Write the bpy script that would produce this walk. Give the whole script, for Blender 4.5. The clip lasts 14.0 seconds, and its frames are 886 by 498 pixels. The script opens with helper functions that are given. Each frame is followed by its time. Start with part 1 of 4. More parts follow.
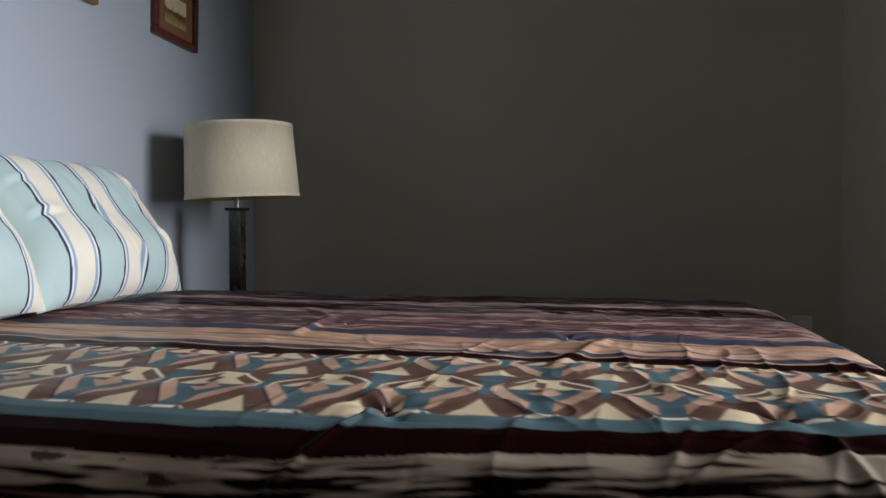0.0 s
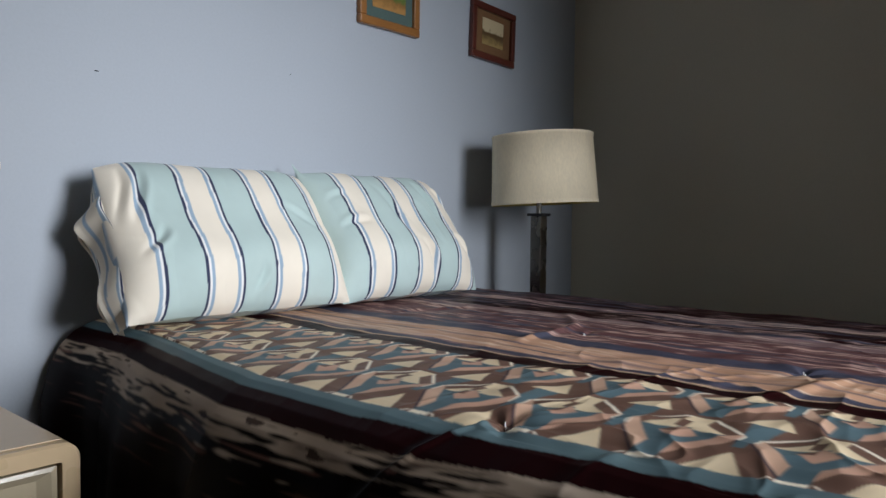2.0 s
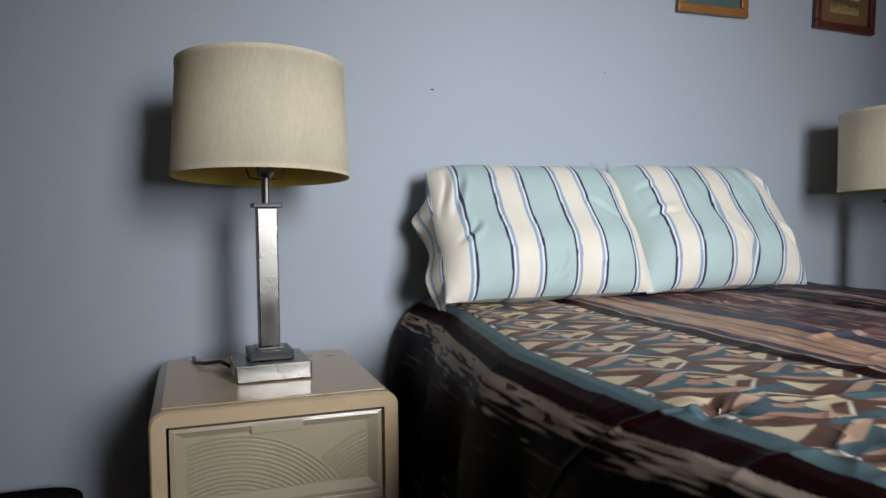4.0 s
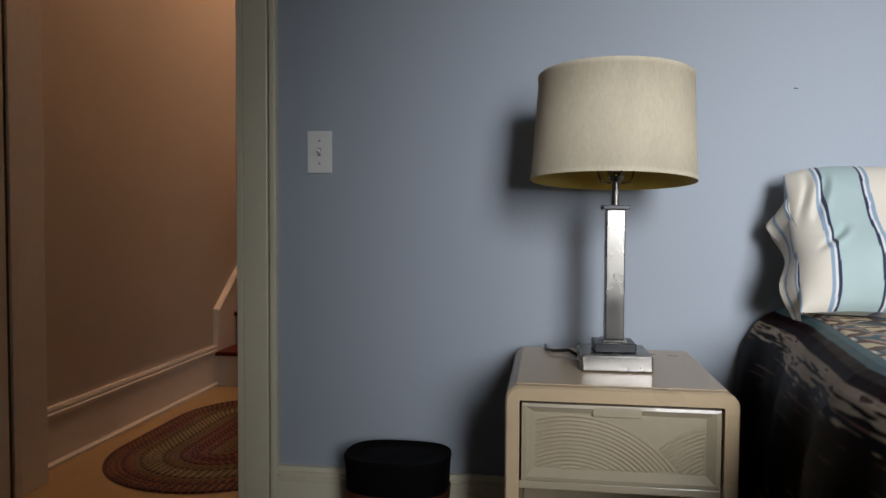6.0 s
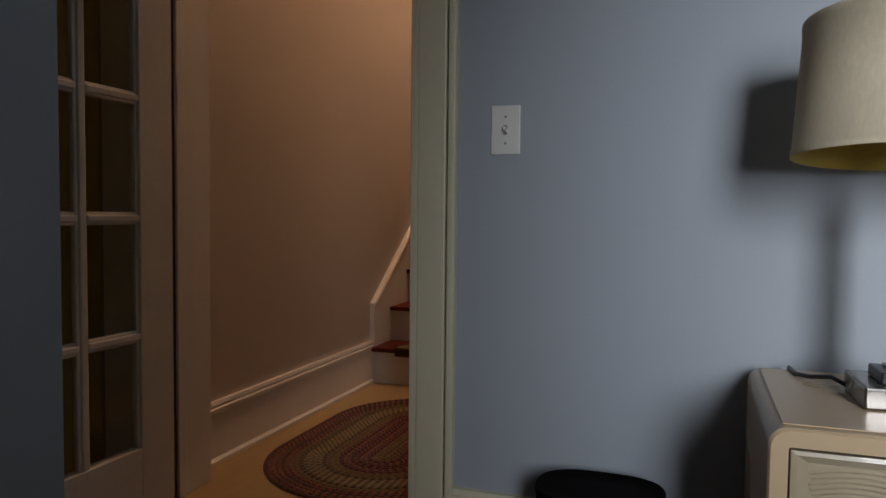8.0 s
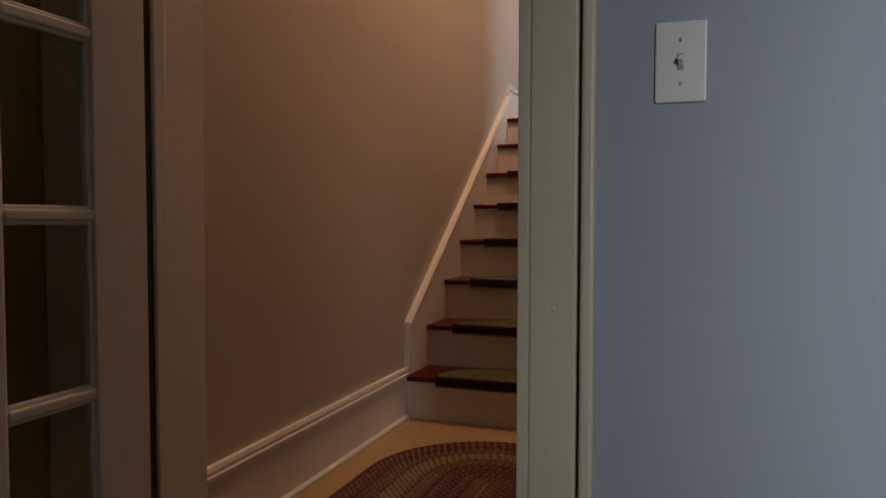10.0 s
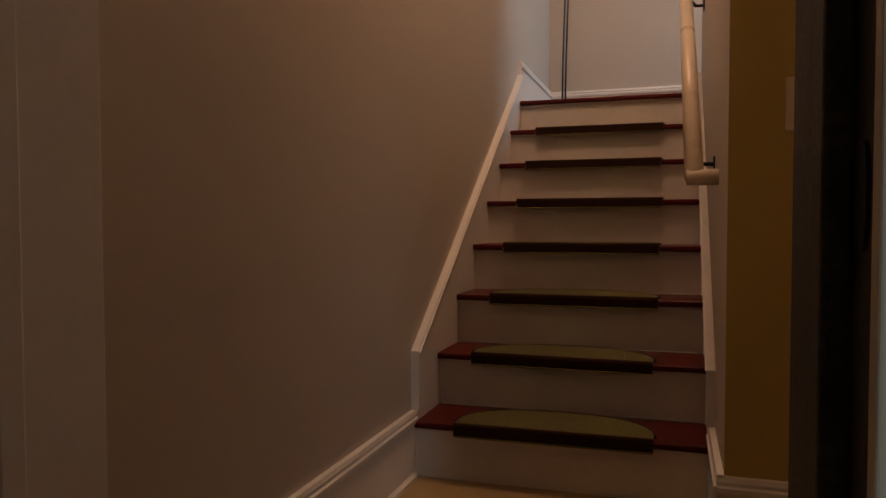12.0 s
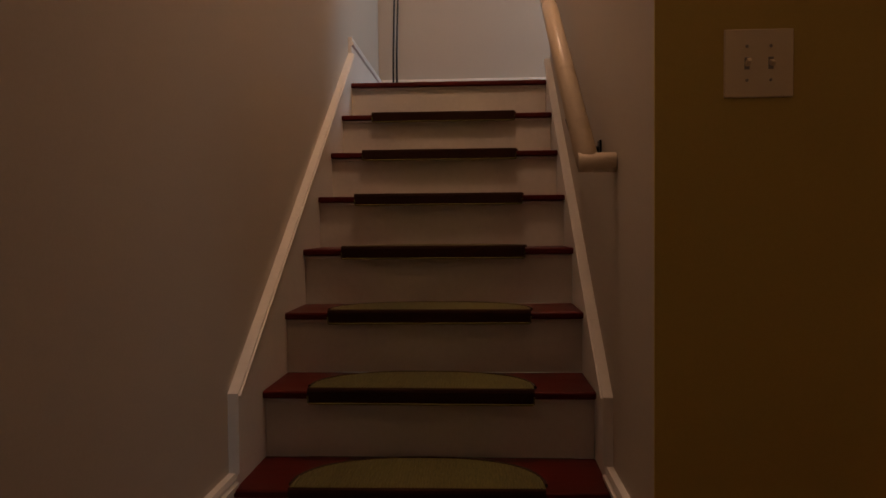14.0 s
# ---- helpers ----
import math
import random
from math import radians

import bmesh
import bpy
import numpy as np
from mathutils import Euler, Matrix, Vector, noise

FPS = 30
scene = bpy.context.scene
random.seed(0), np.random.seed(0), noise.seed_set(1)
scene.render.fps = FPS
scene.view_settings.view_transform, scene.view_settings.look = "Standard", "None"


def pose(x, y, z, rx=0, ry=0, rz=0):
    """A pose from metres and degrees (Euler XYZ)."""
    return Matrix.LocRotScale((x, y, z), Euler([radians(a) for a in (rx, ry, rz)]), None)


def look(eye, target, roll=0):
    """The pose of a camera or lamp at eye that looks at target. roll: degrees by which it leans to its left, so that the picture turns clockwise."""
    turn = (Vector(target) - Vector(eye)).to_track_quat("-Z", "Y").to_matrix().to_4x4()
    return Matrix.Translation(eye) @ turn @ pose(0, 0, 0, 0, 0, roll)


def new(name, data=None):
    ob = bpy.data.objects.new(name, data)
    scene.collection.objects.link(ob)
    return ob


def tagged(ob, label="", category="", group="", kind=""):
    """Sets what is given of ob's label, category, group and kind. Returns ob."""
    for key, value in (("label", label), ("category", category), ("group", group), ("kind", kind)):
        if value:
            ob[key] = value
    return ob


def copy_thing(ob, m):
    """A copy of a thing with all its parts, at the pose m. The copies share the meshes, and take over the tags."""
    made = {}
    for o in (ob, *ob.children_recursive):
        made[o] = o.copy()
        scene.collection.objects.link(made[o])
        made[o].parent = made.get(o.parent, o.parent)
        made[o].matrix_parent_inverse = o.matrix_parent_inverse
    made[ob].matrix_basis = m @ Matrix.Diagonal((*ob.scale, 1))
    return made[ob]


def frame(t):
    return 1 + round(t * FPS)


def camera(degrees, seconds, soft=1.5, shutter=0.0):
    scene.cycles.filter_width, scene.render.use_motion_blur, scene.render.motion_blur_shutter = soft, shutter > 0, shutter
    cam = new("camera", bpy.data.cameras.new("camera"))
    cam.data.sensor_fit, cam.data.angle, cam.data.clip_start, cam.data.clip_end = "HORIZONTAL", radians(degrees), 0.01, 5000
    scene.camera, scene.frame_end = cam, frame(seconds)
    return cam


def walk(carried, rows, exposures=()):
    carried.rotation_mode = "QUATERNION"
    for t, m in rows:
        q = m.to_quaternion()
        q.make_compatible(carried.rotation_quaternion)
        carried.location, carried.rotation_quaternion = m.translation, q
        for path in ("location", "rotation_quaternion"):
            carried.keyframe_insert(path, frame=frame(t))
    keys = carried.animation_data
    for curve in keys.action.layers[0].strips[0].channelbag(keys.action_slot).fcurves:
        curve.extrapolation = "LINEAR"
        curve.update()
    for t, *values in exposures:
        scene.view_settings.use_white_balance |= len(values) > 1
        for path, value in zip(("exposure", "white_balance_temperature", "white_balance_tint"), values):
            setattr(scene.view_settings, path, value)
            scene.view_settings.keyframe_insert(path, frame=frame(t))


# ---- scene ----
cam = camera(62.6, 14.0)
PATH = [
    (0, (0.471, -1.484, 0.952), (2.425, -1.061, 0.884), 0.1),
    (0.5, (0.501, -1.547, 0.956), (2.385, -0.88, 0.89), 0.4),
    (1, (0.533, -1.618, 0.969), (2.316, -0.715, 0.896), 0.5),
    (1.5, (0.552, -1.689, 0.979), (2.205, -0.566, 0.901), 0.5),
    (2, (0.567, -1.762, 0.987), (2.059, -0.433, 0.902), 0.5),
    (2.2, (0.574, -1.793, 0.985), (1.994, -0.387, 0.902), 0.6),
    (4.3, (0.662, -1.99, 0.989), (1.21, -0.069, 0.891), -0.2),
    (4.5, (0.65, -2.011, 0.984), (1.129, -0.071, 0.894), 0.2),
    (5, (0.663, -2.05, 0.987), (0.89, -0.065, 0.891), 0.3),
    (5.5, (0.666, -2.072, 0.968), (0.632, -0.073, 0.893), 0.4),
    (6, (0.662, -2.073, 0.971), (0.379, -0.094, 0.89), 0.3),
    (6.5, (0.646, -2.051, 0.976), (0.183, -0.108, 0.888), 0.3),
    (7, (0.614, -1.995, 0.971), (0.027, -0.086, 0.882), 0.5),
    (7.5, (0.555, -1.914, 0.969), (-0.085, -0.022, 0.871), 0.4),
    (8, (0.457, -1.801, 0.958), (-0.195, 0.087, 0.857), 0.6),
    (8.5, (0.355, -1.676, 0.958), (-0.301, 0.211, 0.854), 0.4),
    (8.7, (0.31, -1.618, 0.96), (-0.346, 0.269, 0.853), 0.4),
    (10.8, (-0.142, -0.894, 0.914), (-0.815, 0.988, 0.835), -0.1),
    (11, (-0.188, -0.822, 0.914), (-0.856, 1.062, 0.834), -0.1),
    (11.5, (-0.276, -0.673, 0.904), (-0.92, 1.219, 0.826), -0.1),
    (12, (-0.365, -0.506, 0.899), (-0.971, 1.398, 0.826), -0.1),
    (12.5, (-0.448, -0.367, 0.883), (-1.001, 1.554, 0.82), -0.1),
    (13, (-0.504, -0.232, 0.871), (-0.973, 1.711, 0.811), -0.1),
    (13.5, (-0.556, -0.092, 0.875), (-0.872, 1.882, 0.816), -0.2),
    (14, (-0.583, 0.037, 0.878), (-0.688, 2.033, 0.817), -0.5),
]
EXPOSURES = [(0, 0.0), (7.0, 0.0), (8.5, 0.0), (10.8, 0.14), (11.5, 0.05), (12.0, -0.16), (13.2, -0.48), (14, -0.48)]
walk(cam, [(t, look(eye, target, roll)) for t, eye, target, roll in PATH], EXPOSURES)

# ---- light ----
world = bpy.data.worlds.new("sky")
scene.world = world
world.use_nodes = True
wn = world.node_tree.nodes
wl = world.node_tree.links
sky = wn.new("ShaderNodeTexSky")
sky.sky_type = "NISHITA"
sky.sun_disc = False
sky.sun_elevation = radians(38)
sky.sun_rotation = radians(20)
wl.new(sky.outputs[0], wn["Background"].inputs[0])
wn["Background"].inputs[1].default_value = 0.1

sun = new("sun", bpy.data.lights.new("sun", "SUN"))
sun.data.energy, sun.data.angle, sun.data.color = 2.5, radians(0.5), (1.0, 0.95, 0.88)
sun.matrix_world = look((6, 12, 12), (0, 0, 0))


def window_light(name, eye, target, w, h, power, colour, spread):
    ob = new(name, bpy.data.lights.new(name, "AREA"))
    ob.data.shape, ob.data.size, ob.data.size_y, ob.data.energy, ob.data.color = "RECTANGLE", w, h, power, colour
    ob.data.spread = radians(spread)
    ob.matrix_world = look(eye, target)
    return ob


# daylight through the bedroom window and through the window at the stair head
window_light("bedroom_window_daylight", (1.8, -3.62, 1.62), (1.66, -0.9, 1.02), 0.92, 1.36, 16.4, (0.885, 0.93, 1.0), 59)
window_light("landing_window_daylight", (1.28, 4.25, 2.9), (-0.6, 4.3, 2.2), 0.8, 1.1, 14, (0.82, 0.9, 1.0), 150)
hall_bulb = new("hall_bulb_light", bpy.data.lights.new("hall_bulb_light", "POINT"))
hall_bulb.data.energy, hall_bulb.data.color, hall_bulb.data.shadow_soft_size = 66.0, (1.0, 0.59, 0.375), 0.20
hall_bulb.location = (-0.62, 2.05, 3.80)

# ---- materials ----


def nodes_of(name):
    m = bpy.data.materials.new(name)
    m.use_nodes = True
    return m, m.node_tree.nodes, m.node_tree.links, m.node_tree.nodes["Principled BSDF"]


def noise_node(n, l, scale, detail=4.0, stretch=None, rough=0.55, coord="Object"):
    tc = n.new("ShaderNodeTexCoord")
    mp = n.new("ShaderNodeMapping")
    if stretch:
        mp.inputs["Scale"].default_value = stretch
    l.new(tc.outputs[coord], mp.inputs[0])
    t = n.new("ShaderNodeTexNoise")
    t.inputs["Scale"].default_value = scale
    t.inputs["Detail"].default_value = detail
    t.inputs["Roughness"].default_value = rough
    l.new(mp.outputs[0], t.inputs["Vector"])
    return t


def ramp(n, l, src, stops):
    r = n.new("ShaderNodeValToRGB")
    e = r.color_ramp.elements
    while len(e) < len(stops):
        e.new(0.5)
    for k, (p, c) in enumerate(stops):
        e[k].position = p
        e[k].color = (*c, 1)
    l.new(src, r.inputs[0])
    return r


def shade_of(c, f):
    return tuple(min(1.0, v * f) for v in c)


def surface(name, colour, rough=0.5, metal=0.0, coarse=2.0, fine=60.0, vary=0.08, grain=0.05, bump=0.1, bump_scale=None,
            stretch=None, coat=0.0, sheen=0.0, spec=0.5):
    """A plain material with blotches, grain and relief at two scales."""
    m, n, l, b = nodes_of(name)
    big = noise_node(n, l, coarse, 3, stretch)
    small = noise_node(n, l, fine, 5, stretch)
    base = ramp(n, l, big.outputs[0], [(0.3, shade_of(colour, 1 - vary)), (0.7, shade_of(colour, 1 + vary))])
    fin = ramp(n, l, small.outputs[0], [(0.3, (1 - grain,) * 3), (0.7, (1 + grain,) * 3)])
    mx = n.new("ShaderNodeMix")
    mx.data_type, mx.blend_type = "RGBA", "MULTIPLY"
    mx.inputs[0].default_value = 1.0
    l.new(base.outputs[0], mx.inputs[6])
    l.new(fin.outputs[0], mx.inputs[7])
    l.new(mx.outputs[2], b.inputs["Base Color"])
    rr = ramp(n, l, big.outputs[0], [(0.3, (max(rough - 0.07, 0.02),) * 3), (0.7, (min(rough + 0.07, 1),) * 3)])
    l.new(rr.outputs[0], b.inputs["Roughness"])
    b.inputs["Metallic"].default_value = metal
    b.inputs["Coat Weight"].default_value = coat
    b.inputs["Sheen Weight"].default_value = sheen
    b.inputs["Specular IOR Level"].default_value = spec
    if bump:
        bn = n.new("ShaderNodeBump")
        bn.inputs["Strength"].default_value = bump
        bn.inputs["Distance"].default_value = 0.002
        src = small if bump_scale is None else noise_node(n, l, bump_scale, 4, stretch)
        l.new(src.outputs[0], bn.inputs["Height"])
        l.new(bn.outputs[0], b.inputs["Normal"])
    return m


M_WALL = surface("bedroom_wall_paint", (0.40, 0.435, 0.485), 0.62, coarse=0.9, fine=140, vary=0.04, grain=0.02, bump=0.12)
M_TAUPE = surface("taupe_wall_paint", (0.63, 0.575, 0.455), 0.62, coarse=0.9, fine=140, vary=0.05, grain=0.02, bump=0.12)
M_HALL = surface("hall_wall_paint", (0.545, 0.492, 0.425), 0.6, coarse=0.9, fine=120, vary=0.04, grain=0.02, bump=0.12)
M_OLIVE = surface("mustard_hall_paint", (0.54, 0.42, 0.11), 0.6, coarse=0.9, fine=120, vary=0.05, grain=0.02, bump=0.12)
M_TRIM = surface("trim_white_paint", (0.83, 0.81, 0.77), 0.38, coarse=3, fine=50, vary=0.04, grain=0.02, bump=0.08)
M_DOOR = surface("door_cream_paint", (0.84, 0.79, 0.70), 0.4, coarse=3, fine=50, vary=0.05, grain=0.03, bump=0.1)
M_RISER = surface("riser_white_paint", (0.66, 0.62, 0.56), 0.45, coarse=4, fine=50, vary=0.06, grain=0.03, bump=0.1)
M_CEIL = surface("ceiling_white", (0.78, 0.77, 0.74), 0.8, coarse=1, fine=90, vary=0.03, grain=0.02)
M_FLOOR = surface("bedroom_floorboards", (0.13, 0.075, 0.04), 0.4, coarse=2, fine=30, vary=0.2, grain=0.15, stretch=(1, 0.08, 1))
M_HFLOOR = surface("hall_floor_varnished", (0.42, 0.30, 0.14), 0.38, coarse=3, fine=40, vary=0.1, grain=0.06, stretch=(1, 0.2, 1))
M_TREAD = surface("tread_red_varnish", (0.085, 0.008, 0.006), 0.36, coarse=4, fine=40, vary=0.2, grain=0.15, stretch=(0.15, 1, 1), spec=0.14)
M_CASE = surface("casing_white_paint", (0.78, 0.715, 0.52), 0.4, coarse=3, fine=50, vary=0.04, grain=0.02, bump=0.1)
# shade of jamb, stop and hinge gap put into a dark, worn colour
M_JAMB_SHADE = surface("jamb_shade_and_wear", (0.07, 0.055, 0.028), 0.7, coarse=14, fine=120, vary=0.5, grain=0.4, bump=0.5)
M_DARK = surface("dark_metal", (0.02, 0.02, 0.022), 0.4, metal=0.6, bump=0.05)

# ---- mesh helpers ----


def finish(bm, name, mat, parent=None, label="", smooth=False):
    me = bpy.data.meshes.new(name)
    bmesh.ops.recalc_face_normals(bm, faces=bm.faces)
    bm.to_mesh(me)
    bm.free()
    if smooth:
        for p in me.polygons:
            p.use_smooth = True
    if mat is not None:
        me.materials.append(mat)
    ob = new(name, me)
    if parent is not None:
        ob.parent = parent
    if label:
        ob["label"] = label
    return ob


def part(name, bm, mat, parent, label="", smooth=False):
    return finish(bm, name, mat, parent, label, smooth)


def thing(name, label, category, group="", kind="", at=None):
    ob = new(name)
    ob.empty_display_size = 0.05
    if at is not None:
        ob.matrix_world = at
    return tagged(ob, label, category, group, kind)


def add_box(bm, x0, x1, y0, y1, z0, z1, bevel=0.0, seg=2):
    r = bmesh.ops.create_cube(bm, size=1.0)
    for v in r["verts"]:
        v.co = Vector((x0 + (v.co.x + 0.5) * (x1 - x0), y0 + (v.co.y + 0.5) * (y1 - y0), z0 + (v.co.z + 0.5) * (z1 - z0)))
    if bevel:
        es = list({e for v in r["verts"] for e in v.link_edges})
        bmesh.ops.bevel(bm, geom=es, offset=bevel, segments=seg, affect="EDGES", profile=0.5)
    return bm


def box(x0, x1, y0, y1, z0, z1, bevel=0.0, seg=2):
    return add_box(bmesh.new(), x0, x1, y0, y1, z0, z1, bevel, seg)


def prism(profile, axis, a, b):
    """A closed profile of (u, v) pairs pushed along an axis from a to b. x: u=y, v=z; y: u=x, v=z; z: u=x, v=y."""
    bm = bmesh.new()
    put = {"x": lambda u, v, w: (w, u, v), "y": lambda u, v, w: (u, w, v), "z": lambda u, v, w: (u, v, w)}[axis]
    va = [bm.verts.new(put(u, v, a)) for u, v in profile]
    vb = [bm.verts.new(put(u, v, b)) for u, v in profile]
    bm.faces.new(va)
    bm.faces.new(list(reversed(vb)))
    k = len(profile)
    for i in range(k):
        bm.faces.new((va[i], vb[i], vb[(i + 1) % k], va[(i + 1) % k]))
    return bm


def lathe(bm, prof, steps=32, origin=(0, 0, 0), close=False):
    """Rings of (radius, z) round z."""
    rings = []
    for r, z in prof:
        ring = []
        for i in range(steps):
            a = 2 * math.pi * i / steps
            ring.append(bm.verts.new((origin[0] + r * math.cos(a), origin[1] + r * math.sin(a), origin[2] + z)))
        rings.append(ring)
    for p, q in zip(rings, rings[1:]):
        for i in range(steps):
            bm.faces.new((p[i], p[(i + 1) % steps], q[(i + 1) % steps], q[i]))
    if close:
        bm.faces.new(list(reversed(rings[0])))
        bm.faces.new(rings[-1])
    return bm


def tube(bm, pts, r, steps=10):
    """A round tube along points."""
    pts = [Vector(p) for p in pts]
    rings = []
    up = Vector((0, 0, 1))
    for i, p in enumerate(pts):
        d = (pts[min(i + 1, len(pts) - 1)] - pts[max(i - 1, 0)]).normalized()
        s = d.cross(up if abs(d.z) < 0.95 else Vector((1, 0, 0))).normalized()
        t = s.cross(d).normalized()
        rings.append([bm.verts.new(p + r * (math.cos(a) * s + math.sin(a) * t)) for a in (2 * math.pi * k / steps for k in range(steps))])
    for p, q in zip(rings, rings[1:]):
        for i in range(steps):
            bm.faces.new((p[i], p[(i + 1) % steps], q[(i + 1) % steps], q[i]))
    bm.faces.new(list(reversed(rings[0])))
    bm.faces.new(rings[-1])
    return bm


def structure(name, bm, mat, label="", category="", smooth=False):
    return tagged(finish(bm, name, mat, None, "", smooth), label, category, kind="structure")


# ---- setting: plan in metres; the headboard wall's face is y = 0 ----
CEIL, HCEIL = 2.75, 4.6
EAST, WEST, SOUTH = 3.42, -0.47, -3.70
DOOR_L, DOOR_R, DOOR_H, WALL_D = -1.14, -0.247, 2.06, 0.33
HALL_W, STAIR_E, STAIR_Y, BACK_Y = -1.25, -0.236, 1.515, 4.85
RISE, RUN, NOSE_Y = 0.2, 0.257, 1.875
LAND_Z = 8 * RISE


def wall_boxes(*boxes):
    bm = bmesh.new()
    for b in boxes:
        add_box(bm, *b)
    return bm


structure("floor", box(-1.6, EAST + 0.2, -3.95, 0.165, -0.2, 0), M_FLOOR, "dark varnished bedroom floorboards", "floor")
structure("floor_hall", box(-1.45, 1.5, 0.165, 2.2, -0.2, 0), M_HFLOOR, "tan varnished hall floor", "floor")
structure("ceiling", box(-1.6, EAST + 0.2, -3.95, 0.10, CEIL, CEIL + 0.15), M_CEIL, "plain white bedroom ceiling", "ceiling")
structure("ceiling_hall", box(-1.45, 1.5, 0.1, 5.1, HCEIL, HCEIL + 0.15), M_CEIL, "plain white ceiling over hall and stairs", "ceiling")
# headboard wall in two skins, grey to the bedroom and beige to the hall
structure("wall_north", wall_boxes((-1.3, DOOR_L - 0.02, 0, 0.165, 0, CEIL), (DOOR_R + 0.02, EAST, 0, 0.165, 0, CEIL),
          (DOOR_L - 0.02, DOOR_R + 0.02, 0, 0.165, DOOR_H + 0.02, CEIL)), M_WALL, "blue-grey painted bedroom wall behind the bed", "wall")
structure("wall_hall_south", wall_boxes((-1.3, DOOR_L - 0.02, 0.165, WALL_D, 0, HCEIL), (DOOR_R + 0.02, 1.5, 0.165, WALL_D, 0, HCEIL),
          (DOOR_L - 0.02, DOOR_R + 0.02, 0.165, WALL_D, DOOR_H + 0.02, HCEIL)), M_HALL, "beige painted hall wall round the doorway", "wall")
structure("wall_east", box(EAST, EAST + 0.2, -2.35, 0.165, 0, CEIL), M_TAUPE, "dark taupe painted bedroom wall", "wall")
# invented block that closes the room and keeps window light off the east wall
structure("wall_light_block", wall_boxes((2.45, EAST + 0.2, -3.95, -2.35, 0, CEIL)), M_TAUPE, "taupe painted wall block added to shade the east wall", "wall")
structure("wall_west", box(WEST - 0.12, WEST, -3.95, -0.93, 0, CEIL), M_WALL, "blue-grey painted wall end beside the glazed door", "wall")
structure("wall_alcove", box(-1.45, -1.3, -1.05, 0.33, 0, CEIL), M_OLIVE, "mustard painted wall behind the open glazed door", "wall")
structure("wall_alcove_end", box(-1.3, WEST - 0.12, -1.20, -1.05, 0, CEIL), M_WALL, "grey painted end of the door alcove", "wall")
WX0, WX1, WZ0, WZ1 = 1.3, 2.3, 0.92, 2.32
structure("wall_south", wall_boxes((WEST - 0.12, WX0, SOUTH - 0.25, SOUTH, 0, CEIL), (WX1, 2.45, SOUTH - 0.25, SOUTH, 0, CEIL),
          (WX0, WX1, SOUTH - 0.25, SOUTH, 0, WZ0), (WX0, WX1, SOUTH - 0.25, SOUTH, WZ1, CEIL)), M_WALL, "grey painted bedroom wall with the window", "wall")
# hall and stairwell
structure("wall_hall_west", box(HALL_W - 0.2, HALL_W, WALL_D, BACK_Y, 0, HCEIL), M_HALL, "beige painted wall along hall and stairs", "wall")
structure("wall_stair_east", box(STAIR_E, STAIR_E + 0.12, STAIR_Y + 0.008, 3.70, 0, HCEIL), M_HALL, "beige painted wall beside the stairs with handrail", "wall")
structure("wall_hall_north", wall_boxes((STAIR_E, STAIR_E + 0.12, STAIR_Y, STAIR_Y + 0.008, 0, HCEIL), (STAIR_E + 0.12, 1.5, STAIR_Y, STAIR_Y + 0.12, 0, HCEIL)), M_OLIVE, "mustard painted hall wall with a double switch", "wall")
structure("wall_hall_east", box(1.3, 1.5, WALL_D, STAIR_Y, 0, HCEIL), M_HALL, "beige painted end wall of the hall", "wall")
structure("wall_landing_north", box(HALL_W - 0.2, 1.5, BACK_Y, BACK_Y + 0.2, LAND_Z - 0.2, HCEIL), M_HALL, "grey-beige wall at the stair head", "wall")
structure("wall_landing_east", wall_boxes((1.3, 1.5, 3.58, BACK_Y, LAND_Z - 0.2, 2.3), (1.3, 1.5, 3.58, BACK_Y, 3.5, HCEIL),
          (1.3, 1.5, 3.58, 3.8, 2.3, 3.5), (1.3, 1.5, 4.7, BACK_Y, 2.3, 3.5)), M_HALL, "landing wall with a window", "wall")
structure("wall_landing_south", box(STAIR_E + 0.12, 1.3, 3.58, 3.70, LAND_Z - 0.2, HCEIL), M_HALL, "beige wall of the upper landing", "wall")
structure("floor_landing", box(HALL_W, 1.3, NOSE_Y + 7 * RUN + 0.03, BACK_Y, LAND_Z - 0.2, LAND_Z), M_TREAD, "dark red varnished landing floor", "floor")

# ---- printed and woven materials ----


def printed(name, rough=0.7, sheen=0.0, weave=900.0, bump=0.15, vary=0.06, spec=0.4):
    """Cloth whose print is stored with the mesh as a colour attribute called 'print'."""
    m, n, l, b = nodes_of(name)
    at = n.new("ShaderNodeAttribute")
    at.attribute_name = "print"
    big = noise_node(n, l, 9.0, 4)
    r = ramp(n, l, big.outputs[0], [(0.3, (1 - vary,) * 3), (0.7, (1 + vary,) * 3)])
    mx = n.new("ShaderNodeMix")
    mx.data_type, mx.blend_type = "RGBA", "MULTIPLY"
    mx.inputs[0].default_value = 1.0
    l.new(at.outputs["Color"], mx.inputs[6])
    l.new(r.outputs[0], mx.inputs[7])
    l.new(mx.outputs[2], b.inputs["Base Color"])
    b.inputs["Roughness"].default_value = rough
    b.inputs["Sheen Weight"].default_value = sheen
    b.inputs["Specular IOR Level"].default_value = spec
    fine = noise_node(n, l, weave, 2)
    bn = n.new("ShaderNodeBump")
    bn.inputs["Strength"].default_value = bump
    bn.inputs["Distance"].default_value = 0.001
    l.new(fine.outputs[0], bn.inputs["Height"])
    l.new(bn.outputs[0], b.inputs["Normal"])
    return m


